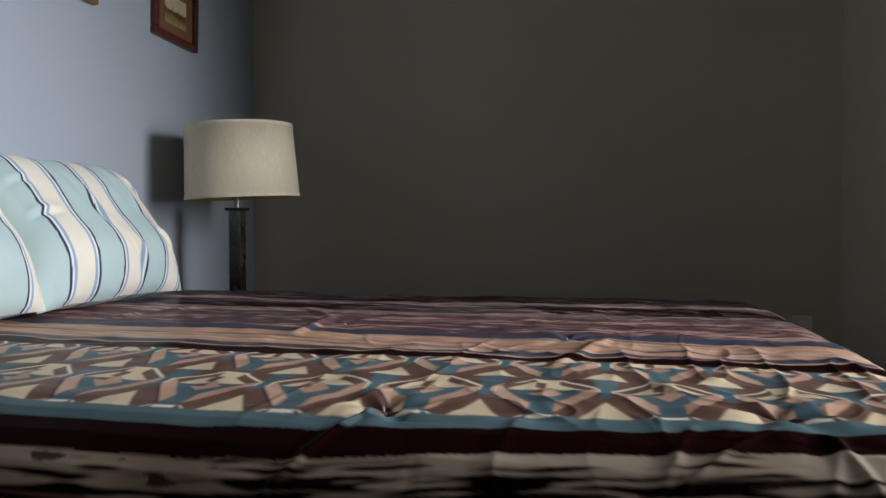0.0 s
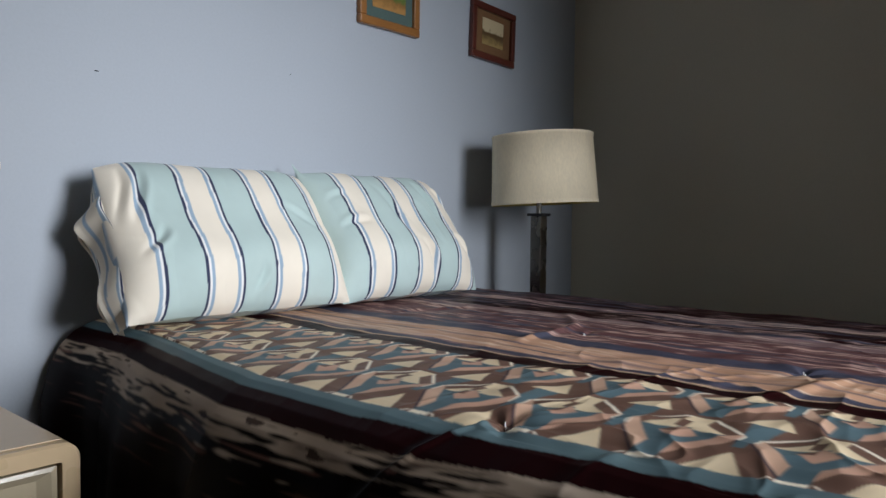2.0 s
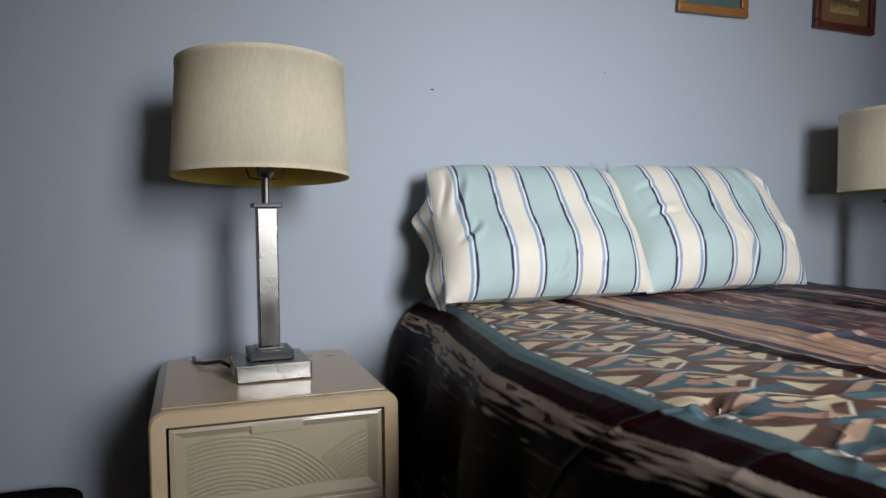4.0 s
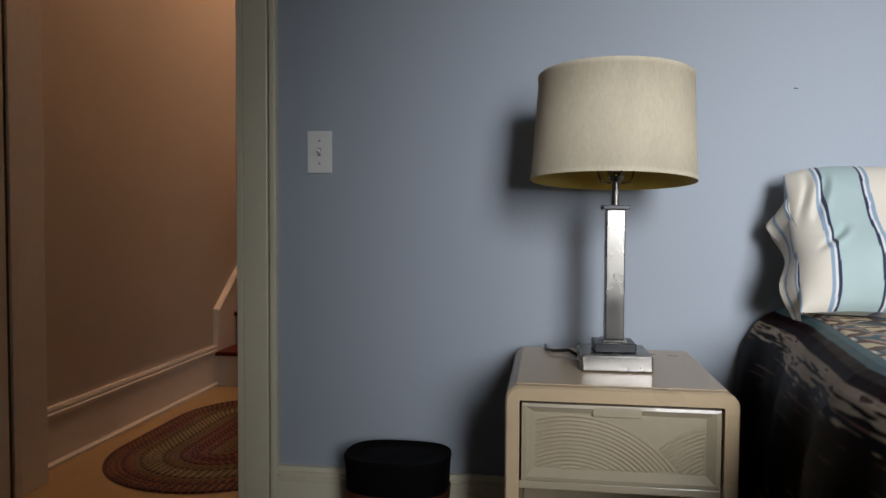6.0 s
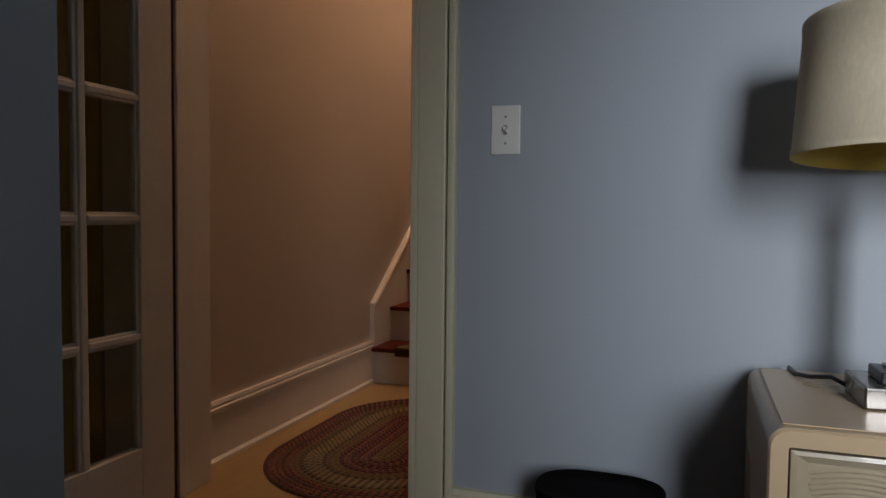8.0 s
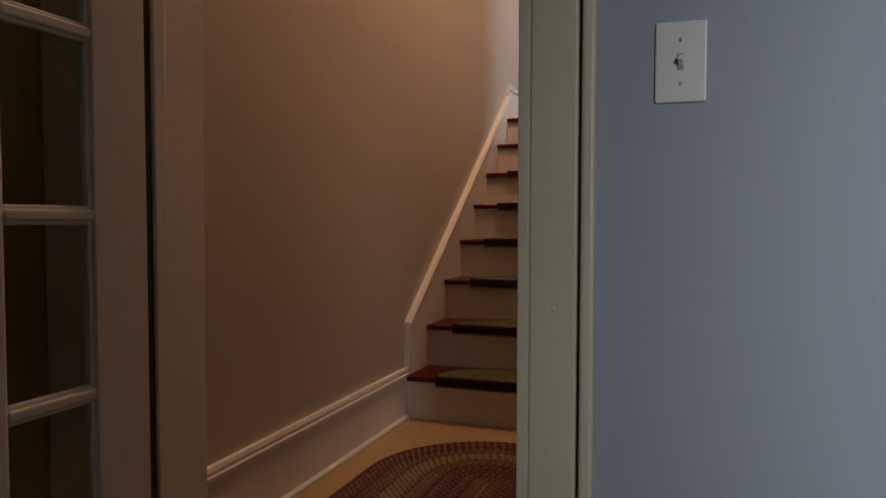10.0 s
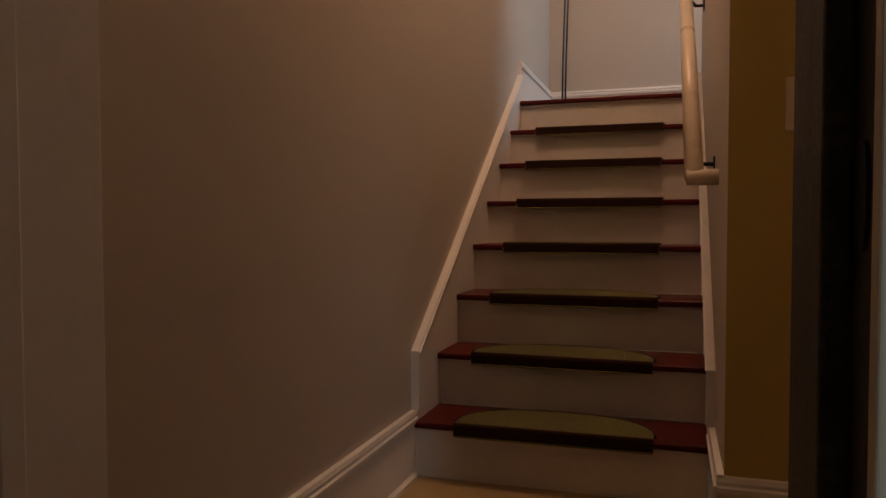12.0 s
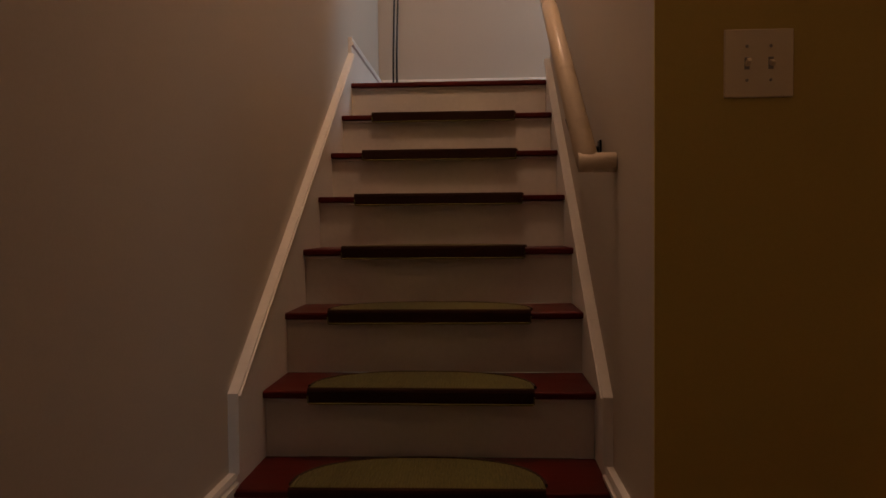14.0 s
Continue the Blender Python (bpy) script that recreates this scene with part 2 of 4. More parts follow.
M_SPREAD = printed("printed_satin_spread", 0.36, 0.0, 500, 0.08, 0.08, 0.02)
M_PILLOW = printed("striped_cotton", 0.8, 0.15, 900, 0.15, 0.04)
M_BRAID = printed("braided_wool", 0.9, 0.2, 300, 0.5, 0.12)
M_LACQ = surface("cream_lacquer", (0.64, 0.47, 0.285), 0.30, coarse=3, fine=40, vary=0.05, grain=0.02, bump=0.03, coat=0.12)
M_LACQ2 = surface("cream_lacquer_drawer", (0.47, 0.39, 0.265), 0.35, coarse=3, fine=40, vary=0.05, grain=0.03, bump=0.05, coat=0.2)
M_STEEL = surface("brushed_steel", (0.27, 0.25, 0.225), 0.27, metal=1.0, coarse=16, fine=160, vary=0.035, grain=0.02, bump=0.006, stretch=(1, 1, 0.6))
M_BLACK = surface("black_enamel", (0.015, 0.015, 0.018), 0.35, coarse=5, fine=80, bump=0.05)
M_LINEN = surface("cream_linen_shade", (0.88, 0.76, 0.55), 0.85, coarse=16, fine=160, vary=0.06, grain=0.06, bump=0.18, stretch=(1, 1, 0.4))
M_LINEN_IN = surface("yellowed_shade_lining", (0.72, 0.54, 0.12), 0.6, coarse=4, fine=90, vary=0.08, grain=0.05)


def translucent(m, colour, share):
    """Lets part of the light through thin cloth."""
    n, l = m.node_tree.nodes, m.node_tree.links
    tr = n.new("ShaderNodeBsdfTranslucent")
    tr.inputs[0].default_value = (*colour, 1)
    mx = n.new("ShaderNodeMixShader")
    mx.inputs[0].default_value = share
    l.new(n["Principled BSDF"].outputs[0], mx.inputs[1])
    l.new(tr.outputs[0], mx.inputs[2])
    l.new(mx.outputs[0], n["Material Output"].inputs[0])


translucent(M_LINEN, (0.85, 0.70, 0.42), 0.13)
translucent(M_LINEN_IN, (0.80, 0.62, 0.20), 0.30)
M_PLATE = surface("ivory_plastic", (0.86, 0.84, 0.79), 0.3, coarse=5, fine=80, vary=0.02, grain=0.01, bump=0.02)
M_IVORY = surface("yellowed_ivory_plastic", (0.80, 0.70, 0.52), 0.35, coarse=5, fine=80, vary=0.02, grain=0.01, bump=0.02)
M_SLOT = surface("screw_metal", (0.35, 0.33, 0.30), 0.4, metal=0.8, bump=0.02)
M_BIN = surface("black_leatherette", (0.004, 0.003, 0.003), 0.75, spec=0.08, coarse=6, fine=90, vary=0.2, grain=0.2, bump=0.3)
M_BINBAND = surface("dark_russet_band", (0.06, 0.014, 0.008), 0.5, coarse=8, fine=90, vary=0.3, grain=0.2)
M_MATTE = surface("olive_stair_mat", (0.135, 0.125, 0.030), 0.95, coarse=6, fine=300, vary=0.1, grain=0.35, bump=0.9, stretch=(1.6, 0.12, 1), sheen=0.1)
M_MATEDGE = surface("mat_binding", (0.045, 0.02, 0.012), 0.9, coarse=6, fine=200, vary=0.15, grain=0.2, bump=0.4)
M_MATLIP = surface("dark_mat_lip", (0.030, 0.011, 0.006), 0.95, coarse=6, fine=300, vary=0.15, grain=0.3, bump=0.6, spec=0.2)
M_OAK = surface("orange_oak_frame", (0.26, 0.11, 0.03), 0.35, coarse=4, fine=50, vary=0.15, grain=0.15, stretch=(0.2, 1, 1), coat=0.2)
M_MAHOG = surface("dark_red_frame", (0.09, 0.02, 0.012), 0.35, coarse=4, fine=50, vary=0.15, grain=0.15, coat=0.2)
M_MATGREEN = surface("teal_picture_mat", (0.07, 0.11, 0.10), 0.9, coarse=8, fine=90)
M_MATBROWN = surface("brown_picture_mat", (0.17, 0.085, 0.035), 0.9, coarse=8, fine=90)
M_RAIL = surface("cream_gloss_rail", (0.72, 0.62, 0.48), 0.3, coarse=4, fine=60, vary=0.03, grain=0.02, bump=0.03, coat=0.3)
M_MATTRESS = surface("white_ticking", (0.7, 0.69, 0.66), 0.9)


def picture_print(name, sky_c, land_c, bush_c):
    m, n, l, b = nodes_of(name)
    tc = n.new("ShaderNodeTexCoord")
    sep = n.new("ShaderNodeSeparateXYZ")
    l.new(tc.outputs["Generated"], sep.inputs[0])
    nz = noise_node(n, l, 5.0, 5, coord="Generated")
    ad = n.new("ShaderNodeMath")
    ad.operation = "MULTIPLY_ADD"
    l.new(nz.outputs[0], ad.inputs[0])
    ad.inputs[1].default_value = 0.55
    l.new(sep.outputs[2], ad.inputs[2])
    r = ramp(n, l, ad.outputs[0], [(0.35, land_c), (0.52, shade_of(land_c, 0.6)), (0.62, bush_c), (0.78, bush_c), (0.86, sky_c), (1.0, sky_c)])
    l.new(r.outputs[0], b.inputs["Base Color"])
    b.inputs["Roughness"].default_value = 0.35
    return m


M_PRINT_A = picture_print("faded_garden_print", (0.62, 0.42, 0.18), (0.42, 0.22, 0.07), (0.10, 0.16, 0.04))
M_PRINT_B = picture_print("sepia_landscape_print", (0.55, 0.45, 0.28), (0.36, 0.25, 0.10), (0.12, 0.07, 0.03))

M_GLASS, gn, gl, gb = nodes_of("window_glass")
gb.inputs["Base Color"].default_value = (0.95, 0.97, 0.96, 1)
gb.inputs["Roughness"].default_value = 0.02
gb.inputs["Transmission Weight"].default_value = 1.0
gb.inputs["IOR"].default_value = 1.45

# ---- doorway, trim, baseboards ----


door_trim = thing("trim_doorway", "cream-white painted door casing and jambs of the bedroom doorway", "door frame", kind="structure")
# this jamb faces away from the window; its shade is in the colour
part("jamb", box(DOOR_R, DOOR_R + 0.034, 0.0, WALL_D + 0.012, 0, DOOR_H, 0.003), M_JAMB_SHADE, door_trim, "worn door jamb, coloured dark for its shade")
part("jamb", box(DOOR_L - 0.02, DOOR_L, 0.0, WALL_D + 0.006, 0, DOOR_H, 0.003), M_TRIM, door_trim)
part("head_jamb", box(DOOR_L - 0.02, DOOR_R + 0.022, 0.0, WALL_D + 0.004, DOOR_H, DOOR_H + 0.02), M_CASE, door_trim)
# dark strip painted in for the shaded gap behind the leaf, with chipped paint
part("hinge_gap", box(DOOR_L, DOOR_L + 0.003, 0.004, 0.149, 0, DOOR_H), M_JAMB_SHADE, door_trim, "dark strip for the shaded hinge gap and chipped paint")
part("door_stop", box(DOOR_L, DOOR_L + 0.012, 0.15, 0.19, 0, DOOR_H, 0.004), M_TRIM, door_trim)
# stop coloured dark too, for the shade behind the casing
part("door_stop", box(DOOR_R - 0.021, DOOR_R, 0.058, 0.100, 0, DOOR_H, 0.004), M_JAMB_SHADE, door_trim)
part("casing_bead", box(-0.2505, -0.2305, -0.0205, -0.0004, 0, DOOR_H + 0.02, 0.003, 3), M_CASE, door_trim)
part("casing_board", box(-0.2304, -0.153, -0.022, 0, 0, DOOR_H + 0.12, 0.004), M_CASE, door_trim)
part("backband", box(-0.1465, -0.125, -0.030, 0, 0, DOOR_H + 0.14, 0.006, 3), M_CASE, door_trim)
part("casing_board", box(-1.27, DOOR_L - 0.022, -0.022, 0, 0, DOOR_H + 0.12, 0.004), M_TRIM, door_trim)
part("casing_head", box(DOOR_L - 0.02, -0.2306, -0.022, 0, DOOR_H + 0.022, DOOR_H + 0.12, 0.004), M_CASE, door_trim)
part("hall_casing", box(DOOR_R + 0.036, DOOR_R + 0.135, WALL_D, WALL_D + 0.02, 0, DOOR_H + 0.11, 0.004), M_CASE, door_trim)
part("hall_casing_head", box(DOOR_L - 0.02, DOOR_R + 0.022, WALL_D, WALL_D + 0.02, DOOR_H + 0.022, DOOR_H + 0.11, 0.004), M_CASE, door_trim)
nick = bmesh.new()
lathe(nick, [(0.0035, 0), (0.003, 0.002), (0.001, 0.003)], 10, close=True)
for v in nick.verts:
    v.co = Vector((v.co.x - 0.19, -0.022 - v.co.z, v.co.y + 0.78))
part("paint_blob", nick, M_CASE, door_trim)

oval = [(0.033 + 0.016 * (abs(math.cos(a)) ** 0.6) * (1 if math.cos(a) > 0 else -1), 0.916 + 0.036 * (abs(math.sin(a)) ** 0.6) * (1 if math.sin(a) > 0 else -1))
        for a in (2 * math.pi * k / 28 for k in range(28))]
strike = prism(oval, "x", DOOR_R - 0.003, DOOR_R + 0.002)
strike_thing = tagged(finish(strike, "strike_plate", M_BLACK), "blackened oval metal strike plate on the door jamb", "strike plate")


def run_y(x_wall, side, y0, y1, z0, h, parent, mat):
    """Baseboard run along y on a wall at x_wall; side +1 stands out to +x."""
    s = side
    p = [(x_wall, z0), (x_wall + s * 0.030, z0), (x_wall + s * 0.030, z0 + 0.012), (x_wall + s * 0.018, z0 + 0.022), (x_wall + s * 0.016, z0 + h - 0.045),
         (x_wall + s * 0.026, z0 + h - 0.040), (x_wall + s * 0.027, z0 + h - 0.026), (x_wall + s * 0.018, z0 + h - 0.022), (x_wall + s * 0.022, z0 + h - 0.012),
         (x_wall + s * 0.018, z0 + h), (x_wall, z0 + h)]
    return part("board", prism(p, "y", y0, y1), mat, parent)


def run_x(y_wall, side, x0, x1, z0, h, parent, mat):
    s = side
    p = [(y_wall, z0), (y_wall + s * 0.030, z0), (y_wall + s * 0.030, z0 + 0.012), (y_wall + s * 0.018, z0 + 0.022), (y_wall + s * 0.016, z0 + h - 0.045),
         (y_wall + s * 0.026, z0 + h - 0.040), (y_wall + s * 0.027, z0 + h - 0.026), (y_wall + s * 0.018, z0 + h - 0.022), (y_wall + s * 0.022, z0 + h - 0.012),
         (y_wall + s * 0.018, z0 + h), (y_wall, z0 + h)]
    return part("board", prism(p, "x", x0, x1), mat, parent)


bb_hall = thing("baseboard_hall", "tall white painted hall baseboard with moulded cap", "baseboard", kind="structure")
run_y(HALL_W, 1, WALL_D + 0.001, 1.905, 0, 0.235, bb_hall, M_TRIM)
run_x(STAIR_Y, -1, STAIR_E - 0.018, 1.28, 0, 0.235, bb_hall, M_TRIM)
run_y(STAIR_E, -1, STAIR_Y - 0.02, 1.99, 0, 0.235, bb_hall, M_TRIM)
bb_land = thing("baseboard_landing", "white painted baseboard round the stair landing", "baseboard", kind="structure")
run_y(HALL_W, 1, 3.735, BACK_Y - 0.03, LAND_Z, 0.245, bb_land, M_TRIM)
run_x(BACK_Y, -1, HALL_W, 1.28, LAND_Z, 0.245, bb_land, M_TRIM)
bb_bed = thing("baseboard_bedroom", "cream-white painted bedroom baseboard", "baseboard", kind="structure")
run_x(0, -1, -0.125, EAST, 0, 0.235, bb_bed, M_CASE)
run_y(EAST, -1, -2.35, -0.03, 0, 0.235, bb_bed, M_CASE)

# ---- glazed door, opened into the room ----


def glazed_door():
    """Leaf along y, hinge edge at y = 0, thickness along x."""
    d = thing("door_glazed", "cream-painted fifteen-pane glazed door standing open", "door", kind="structure")
    stile_h, stile_f, pane, mun = 0.138, 0.086, 0.186, 0.04
    width = stile_h + 3 * pane + 2 * mun + stile_f
    zs = [0.256 + k * 0.3445 for k in range(5)]
    ph = 0.3445 - 0.028
    top = zs[-1] + ph
    t0, t1 = -0.04, 0.0
    part("stile", box(t0, t1, -stile_h, 0, 0.01, 2.05, 0.003), M_DOOR, d)
    part("stile", box(t0, t1, -width, -width + stile_f, 0.01, 2.05, 0.003), M_DOOR, d)
    part("bottom_rail", box(t0, t1, -width + stile_f, -stile_h, 0.01, zs[0], 0.002), M_DOOR, d)
    part("top_rail", box(t0, t1, -width + stile_f, -stile_h, top, 2.05, 0.002), M_DOOR, d)
    ys = [-stile_h - k * (pane + mun) for k in range(3)]

    for k in range(2):
        y0 = ys[k] - pane
        part("muntin", box(t0 + 0.002, t1 - 0.002, y0 - mun + 0.009, y0 - 0.009, zs[0], top, 0.004), M_DOOR, d)
        part("muntin_bead", box(t0 + 0.010, t1 - 0.010, y0 - mun, y0, zs[0], top, 0.004), M_DOOR, d)
    for r in range(4):
        z0 = zs[r] + ph
        for k in range(3):
            part("muntin", box(t0 + 0.003, t1 - 0.003, ys[k] - pane - 0.002, ys[k] + 0.002, z0 + 0.004, z0 + 0.024, 0.004), M_DOOR, d)
            part("muntin_bead", box(t0 + 0.011, t1 - 0.011, ys[k] - pane, ys[k], z0 - 0.004, z0 + 0.032, 0.003), M_DOOR, d)
    for r in range(5):
        for k in range(3):
            part("pane", box(-0.022, -0.018, ys[k] - pane - 0.004, ys[k] + 0.004, zs[r] - 0.004, zs[r] + ph + 0.004), M_GLASS, d)
    # glazing beads down the hinge stile
    part("glazing_bead", box(t0 + 0.01, t1 - 0.010, -stile_h - 0.008, -stile_h, zs[0], top, 0.002), M_DOOR, d)
    for z in (0.25, 1.0, 1.78):
        h = part("hinge", box(t0 - 0.002, t1 - 0.004, -0.001, 0.004, z - 0.045, z + 0.045, 0.001), M_BINBAND, d, "rust-brown hinge")
    d.location = (-1.06, 0.045, 0)
    return d


glazed_door()

# ---- bedroom window (behind the walker) ----


def window(name, label, x0, x1, z0, z1, y, inner):
    w = thing(name, label, "window", kind="structure")
    part("window_frame", box(x0, x0 + 0.05, y - 0.05, y, z0, z1, 0.004), M_TRIM, w)
    part("window_frame", box(x1 - 0.05, x1, y - 0.05, y, z0, z1, 0.004), M_TRIM, w)
    part("window_frame", box(x0 + 0.05, x1 - 0.05, y - 0.05, y, z1 - 0.05, z1, 0.004), M_TRIM, w)
    part("window_frame", box(x0 + 0.05, x1 - 0.05, y - 0.05, y, z0, z0 + 0.05, 0.004), M_TRIM, w)
    mid = (z0 + z1) / 2
    part("meeting_rail", box(x0 + 0.05, x1 - 0.05, y - 0.05, y, mid - 0.02, mid + 0.02, 0.003), M_TRIM, w)
    for a, b in ((z0 + 0.05, mid - 0.02), (mid + 0.02, z1 - 0.05)):
        p = part("pane", box(x0 + 0.05, x1 - 0.05, y - 0.027, y - 0.023, a, b), M_GLASS, w)
        p.visible_shadow = False
    part("window_sill", box(x0 - 0.03, x1 + 0.03, y + 0.001, inner + 0.04, z0 - 0.03, z0 - 0.001, 0.004), M_TRIM, w)
    return w


window("window_1", "white sash window lighting the bedroom", WX0, WX1, WZ0, WZ1, SOUTH - 0.19, SOUTH)

# ---- stairs ----
stairs = thing("stairs", "white-risered staircase with dark red varnished treads", "stairs", kind="structure")
TX0, TX1 = HALL_W + 0.022, STAIR_E - 0.022
for k in range(1, 9):
    y = NOSE_Y + (k - 1) * RUN
    part("riser", box(TX0, TX1, y + 0.028, y + 0.05, (k - 1) * RISE, k * RISE - 0.023), M_RISER, stairs)
    part("riser_bead", box(TX0, TX1, y + 0.016, y + 0.028, k * RISE - 0.034, k * RISE - 0.0235, 0.003), M_RISER, stairs)
    back = y + RUN + 0.03 if k < 8 else y + 0.05
    part("tread", box(TX0 - 0.003, TX1 + 0.003, y, back, k * RISE - 0.023, k * RISE, 0.007, 3), M_TREAD, stairs)


def skirt(name, x_in, x_out, y0, z0, y1, z1, zb, cap=0.034):
    """Sloped skirting board beside the steps, with a moulding along its top."""
    s = thing(name, "white painted stair skirting board with moulded edge", "stair skirting", kind="structure")
    a, b = sorted((x_in, x_out))
    slope = (z1 - z0) / (y1 - y0)
    prof = [(y0, 0.0), (y0, z0), (y1, z1), (y1, z1 - 0.40), (y0 + 0.45, 0.0)]
    part("skirt_board", prism(prof, "x", a, b), M_TRIM, s)
    d = 0.007 if x_out > x_in else -0.007
    m0, m1 = sorted((x_in, x_out + d))
    w = cap * math.hypot(1, slope)
    part("moulding", prism([(y0 - 0.004, z0 - 0.0), (y1, z1), (y1, z1 + w), (y0 - 0.004, z0 + w * 0.55)], "x", m0, m1), M_TRIM, s)
    part("moulding", prism([(y0 - 0.004, zb), (y0 + 0.026, zb), (y0 + 0.026, z0 + 0.02), (y0 - 0.004, z0)], "x", m0, m1), M_TRIM, s)
    m2, m3 = sorted((x_in, x_out + d * 1.7))
    part("moulding_bead", prism([(y0 + 0.01, z0 + 0.018), (y1, z1 + w * 0.55), (y1, z1 + w * 0.8), (y0 + 0.002, z0 + w * 0.4)], "x", m2, m3), M_TRIM, s)
    return s


skirt("trim_stair_west", HALL_W, HALL_W + 0.022, 1.905, 0.425, 3.73, 1.725, 0.235, 0.030)
skirt("trim_stair_east", STAIR_E, STAIR_E - 0.020, 1.985, 0.405, 3.70, 1.68, 0.235, 0.022)


def stair_mat():
    w = 0.33
    t = thing("stair_mat", "olive ribbed half-moon stair tread mat with dark binding", "stair mat", "mats on the stairs")
    outline = []
    for k in range(25):
        a = math.pi * k / 24
        cx, cy = math.cos(a), math.sin(a)
        outline.append((w * (abs(cx) ** 0.80) * (1 if cx >= 0 else -1), 0.035 + 0.215 * cy ** 0.95))
    outline += [(-w, -0.002), (w, -0.002)]
    part("mat_top", prism(outline, "z", 0.0005, 0.008), M_MATTE, t)
    ribs = bmesh.new()
    for k in range(-36, 37):
        x = k * 0.0089
        deep = 0.035 + 0.215 * max(0.0, 1 - (abs(x) / w) ** 2.5) ** 0.475 - 0.010
        add_box(ribs, x - 0.0026, x + 0.0026, 0.002, deep, 0.0075, 0.0112)
    part("mat_ribs", ribs, M_MATTE, t)
    rim = []
    for k in range(25):
        x, y = outline[k]
        d = Vector((x, (y - 0.03) * 1.6, 0)).normalized()
        rim.append((x + d.x * 0.004, y + d.y * 0.004, 0.006))
    bm = tube(bmesh.new(), rim, 0.0055, 6)
    part("binding", bm, M_MATEDGE, t)
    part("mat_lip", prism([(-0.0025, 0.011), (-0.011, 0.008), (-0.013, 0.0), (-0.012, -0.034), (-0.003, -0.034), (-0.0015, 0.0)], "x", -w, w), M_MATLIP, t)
    part("binding", tube(bmesh.new(), [(-w, -0.0125, -0.012), (-w + 0.004, -0.0125, -0.034), (w - 0.004, -0.0125, -0.034), (w, -0.0125, -0.012)], 0.0032, 6), M_MATTE, t)
    return t


first_mat = stair_mat()
mat_mid = (-1.085 - 0.43) / 2
for k in range(1, 8):
    turn = (0.6, -0.8, 0.3, -0.4, 0.7, -0.3, 0.2)[k - 1]
    place = pose(mat_mid + (0.004, -0.006, 0.003, 0.0, 0.006, -0.004, 0.002)[k - 1], NOSE_Y + (k - 1) * RUN, k * RISE, 0, 0, turn)
    if k == 1:
        first_mat.matrix_world = place
    else:
        copy_thing(first_mat, place)

# handrail
rail = thing("handrail", "cream-painted round stair handrail with return to the wall", "handrail")
RX, RY, RZ, RS = -0.330, 1.935, 1.040, 0.745
part("rail", tube(bmesh.new(), [(RX + 0.022, RY, RZ), (RX - 0.004, RY + 1.8, RZ + RS * 1.8)], 0.030, 20), M_RAIL, rail, smooth=True)
part("rail_return", tube(bmesh.new(), [(RX - 0.002, RY, RZ), (RX + 0.022, RY, RZ), (STAIR_E - 0.001, RY, RZ)], 0.0255, 20), M_RAIL, rail, smooth=True)
for d in (0.34, 1.5):
    br = bmesh.new()
    y, z = RY + d - 0.10, RZ + RS * (d - 0.10)
    tube(br, [(STAIR_E - 0.002, y, z - 0.12), (STAIR_E - 0.04, y, z - 0.12), (RX + 0.012, y, z - 0.075), (RX, y, z - 0.03)], 0.008, 8)
    add_box(br, STAIR_E - 0.006, STAIR_E - 0.0005, y - 0.022, y + 0.022, z - 0.145, z - 0.095, 0.002)
    part("bracket", br, M_DARK, rail, "dark metal rail bracket")

for x in (-1.150, -1.128):
    c = tube(bmesh.new(), [(x + 0.0, 4.80, LAND_Z + 0.001), (x + 0.004, 4.80, 2.0), (x + 0.018, 4.802, 2.5), (x + 0.022, 4.80, 3.4)], 0.0065, 8)
    tagged(finish(c, "cable", M_BLACK, smooth=True), "black cable hanging down the landing wall", "cable", "cables on the landing")

# ---- switch plates and outlet ----


def toggle(parent, x, z, up, mat):
    bm = box(x - 0.005, x + 0.005, -0.0075, -0.0055, z - 0.012, z + 0.012, 0.0008)
    part("toggle_slot", bm, M_SLOT, parent)
    bm = box(-0.0038, 0.0038, -0.016, 0, -0.0045, 0.0045, 0.001)
    bmesh.ops.rotate(bm, verts=bm.verts, cent=(0, 0, 0), matrix=Matrix.Rotation(radians(28 * up), 3, "X"))
    bmesh.ops.translate(bm, verts=bm.verts, vec=(x, -0.006, z + 0.003 * up))
    part("toggle", bm, mat, parent)


def screws(parent, x, zs):
    for z in zs:
        bm = bmesh.new()
        lathe(bm, [(0.0034, 0), (0.003, 0.0012), (0.0005, 0.0016)], 12, close=True)
        for v in bm.verts:
            v.co = Vector((x + v.co.x, -0.0055 - v.co.z, z + v.co.y))
        part("screw", bm, M_SLOT, parent)


def wall_plate(name, label, w, h, gangs, place, mat):
    t = thing(name, label, "light switch")
    part("plate", box(-w / 2, w / 2, -0.006, 0, -h / 2, h / 2, 0.0028, 3), mat, t)
    for k in range(gangs):
        x = (k - (gangs - 1) / 2) * 0.046
        toggle(t, x, 0, 1 if k else -1, mat)
        screws(t, x, (-0.033, 0.033))
    t.matrix_world = place
    return t


wall_plate("light_switch", "white single toggle switch plate on the grey wall", 0.075, 0.123, 1, pose(0, -0.0005, 1.166), M_PLATE)
wall_plate("light_switch", "ivory double toggle switch plate on the hall wall", 0.134, 0.134, 2, pose(-0.036, STAIR_Y - 0.0005, 1.194), M_IVORY)
outlet = thing("wall_outlet", "white wall outlet plate low on the shaded wall", "outlet")
part("plate", box(-0.035, 0.035, -0.006, 0, -0.057, 0.057, 0.0028, 3), M_PLATE, outlet)
for z in (-0.021, 0.021):
    part("socket", box(-0.016, 0.016, -0.008, -0.0055, z - 0.013, z + 0.013, 0.004), M_PLATE, outlet)
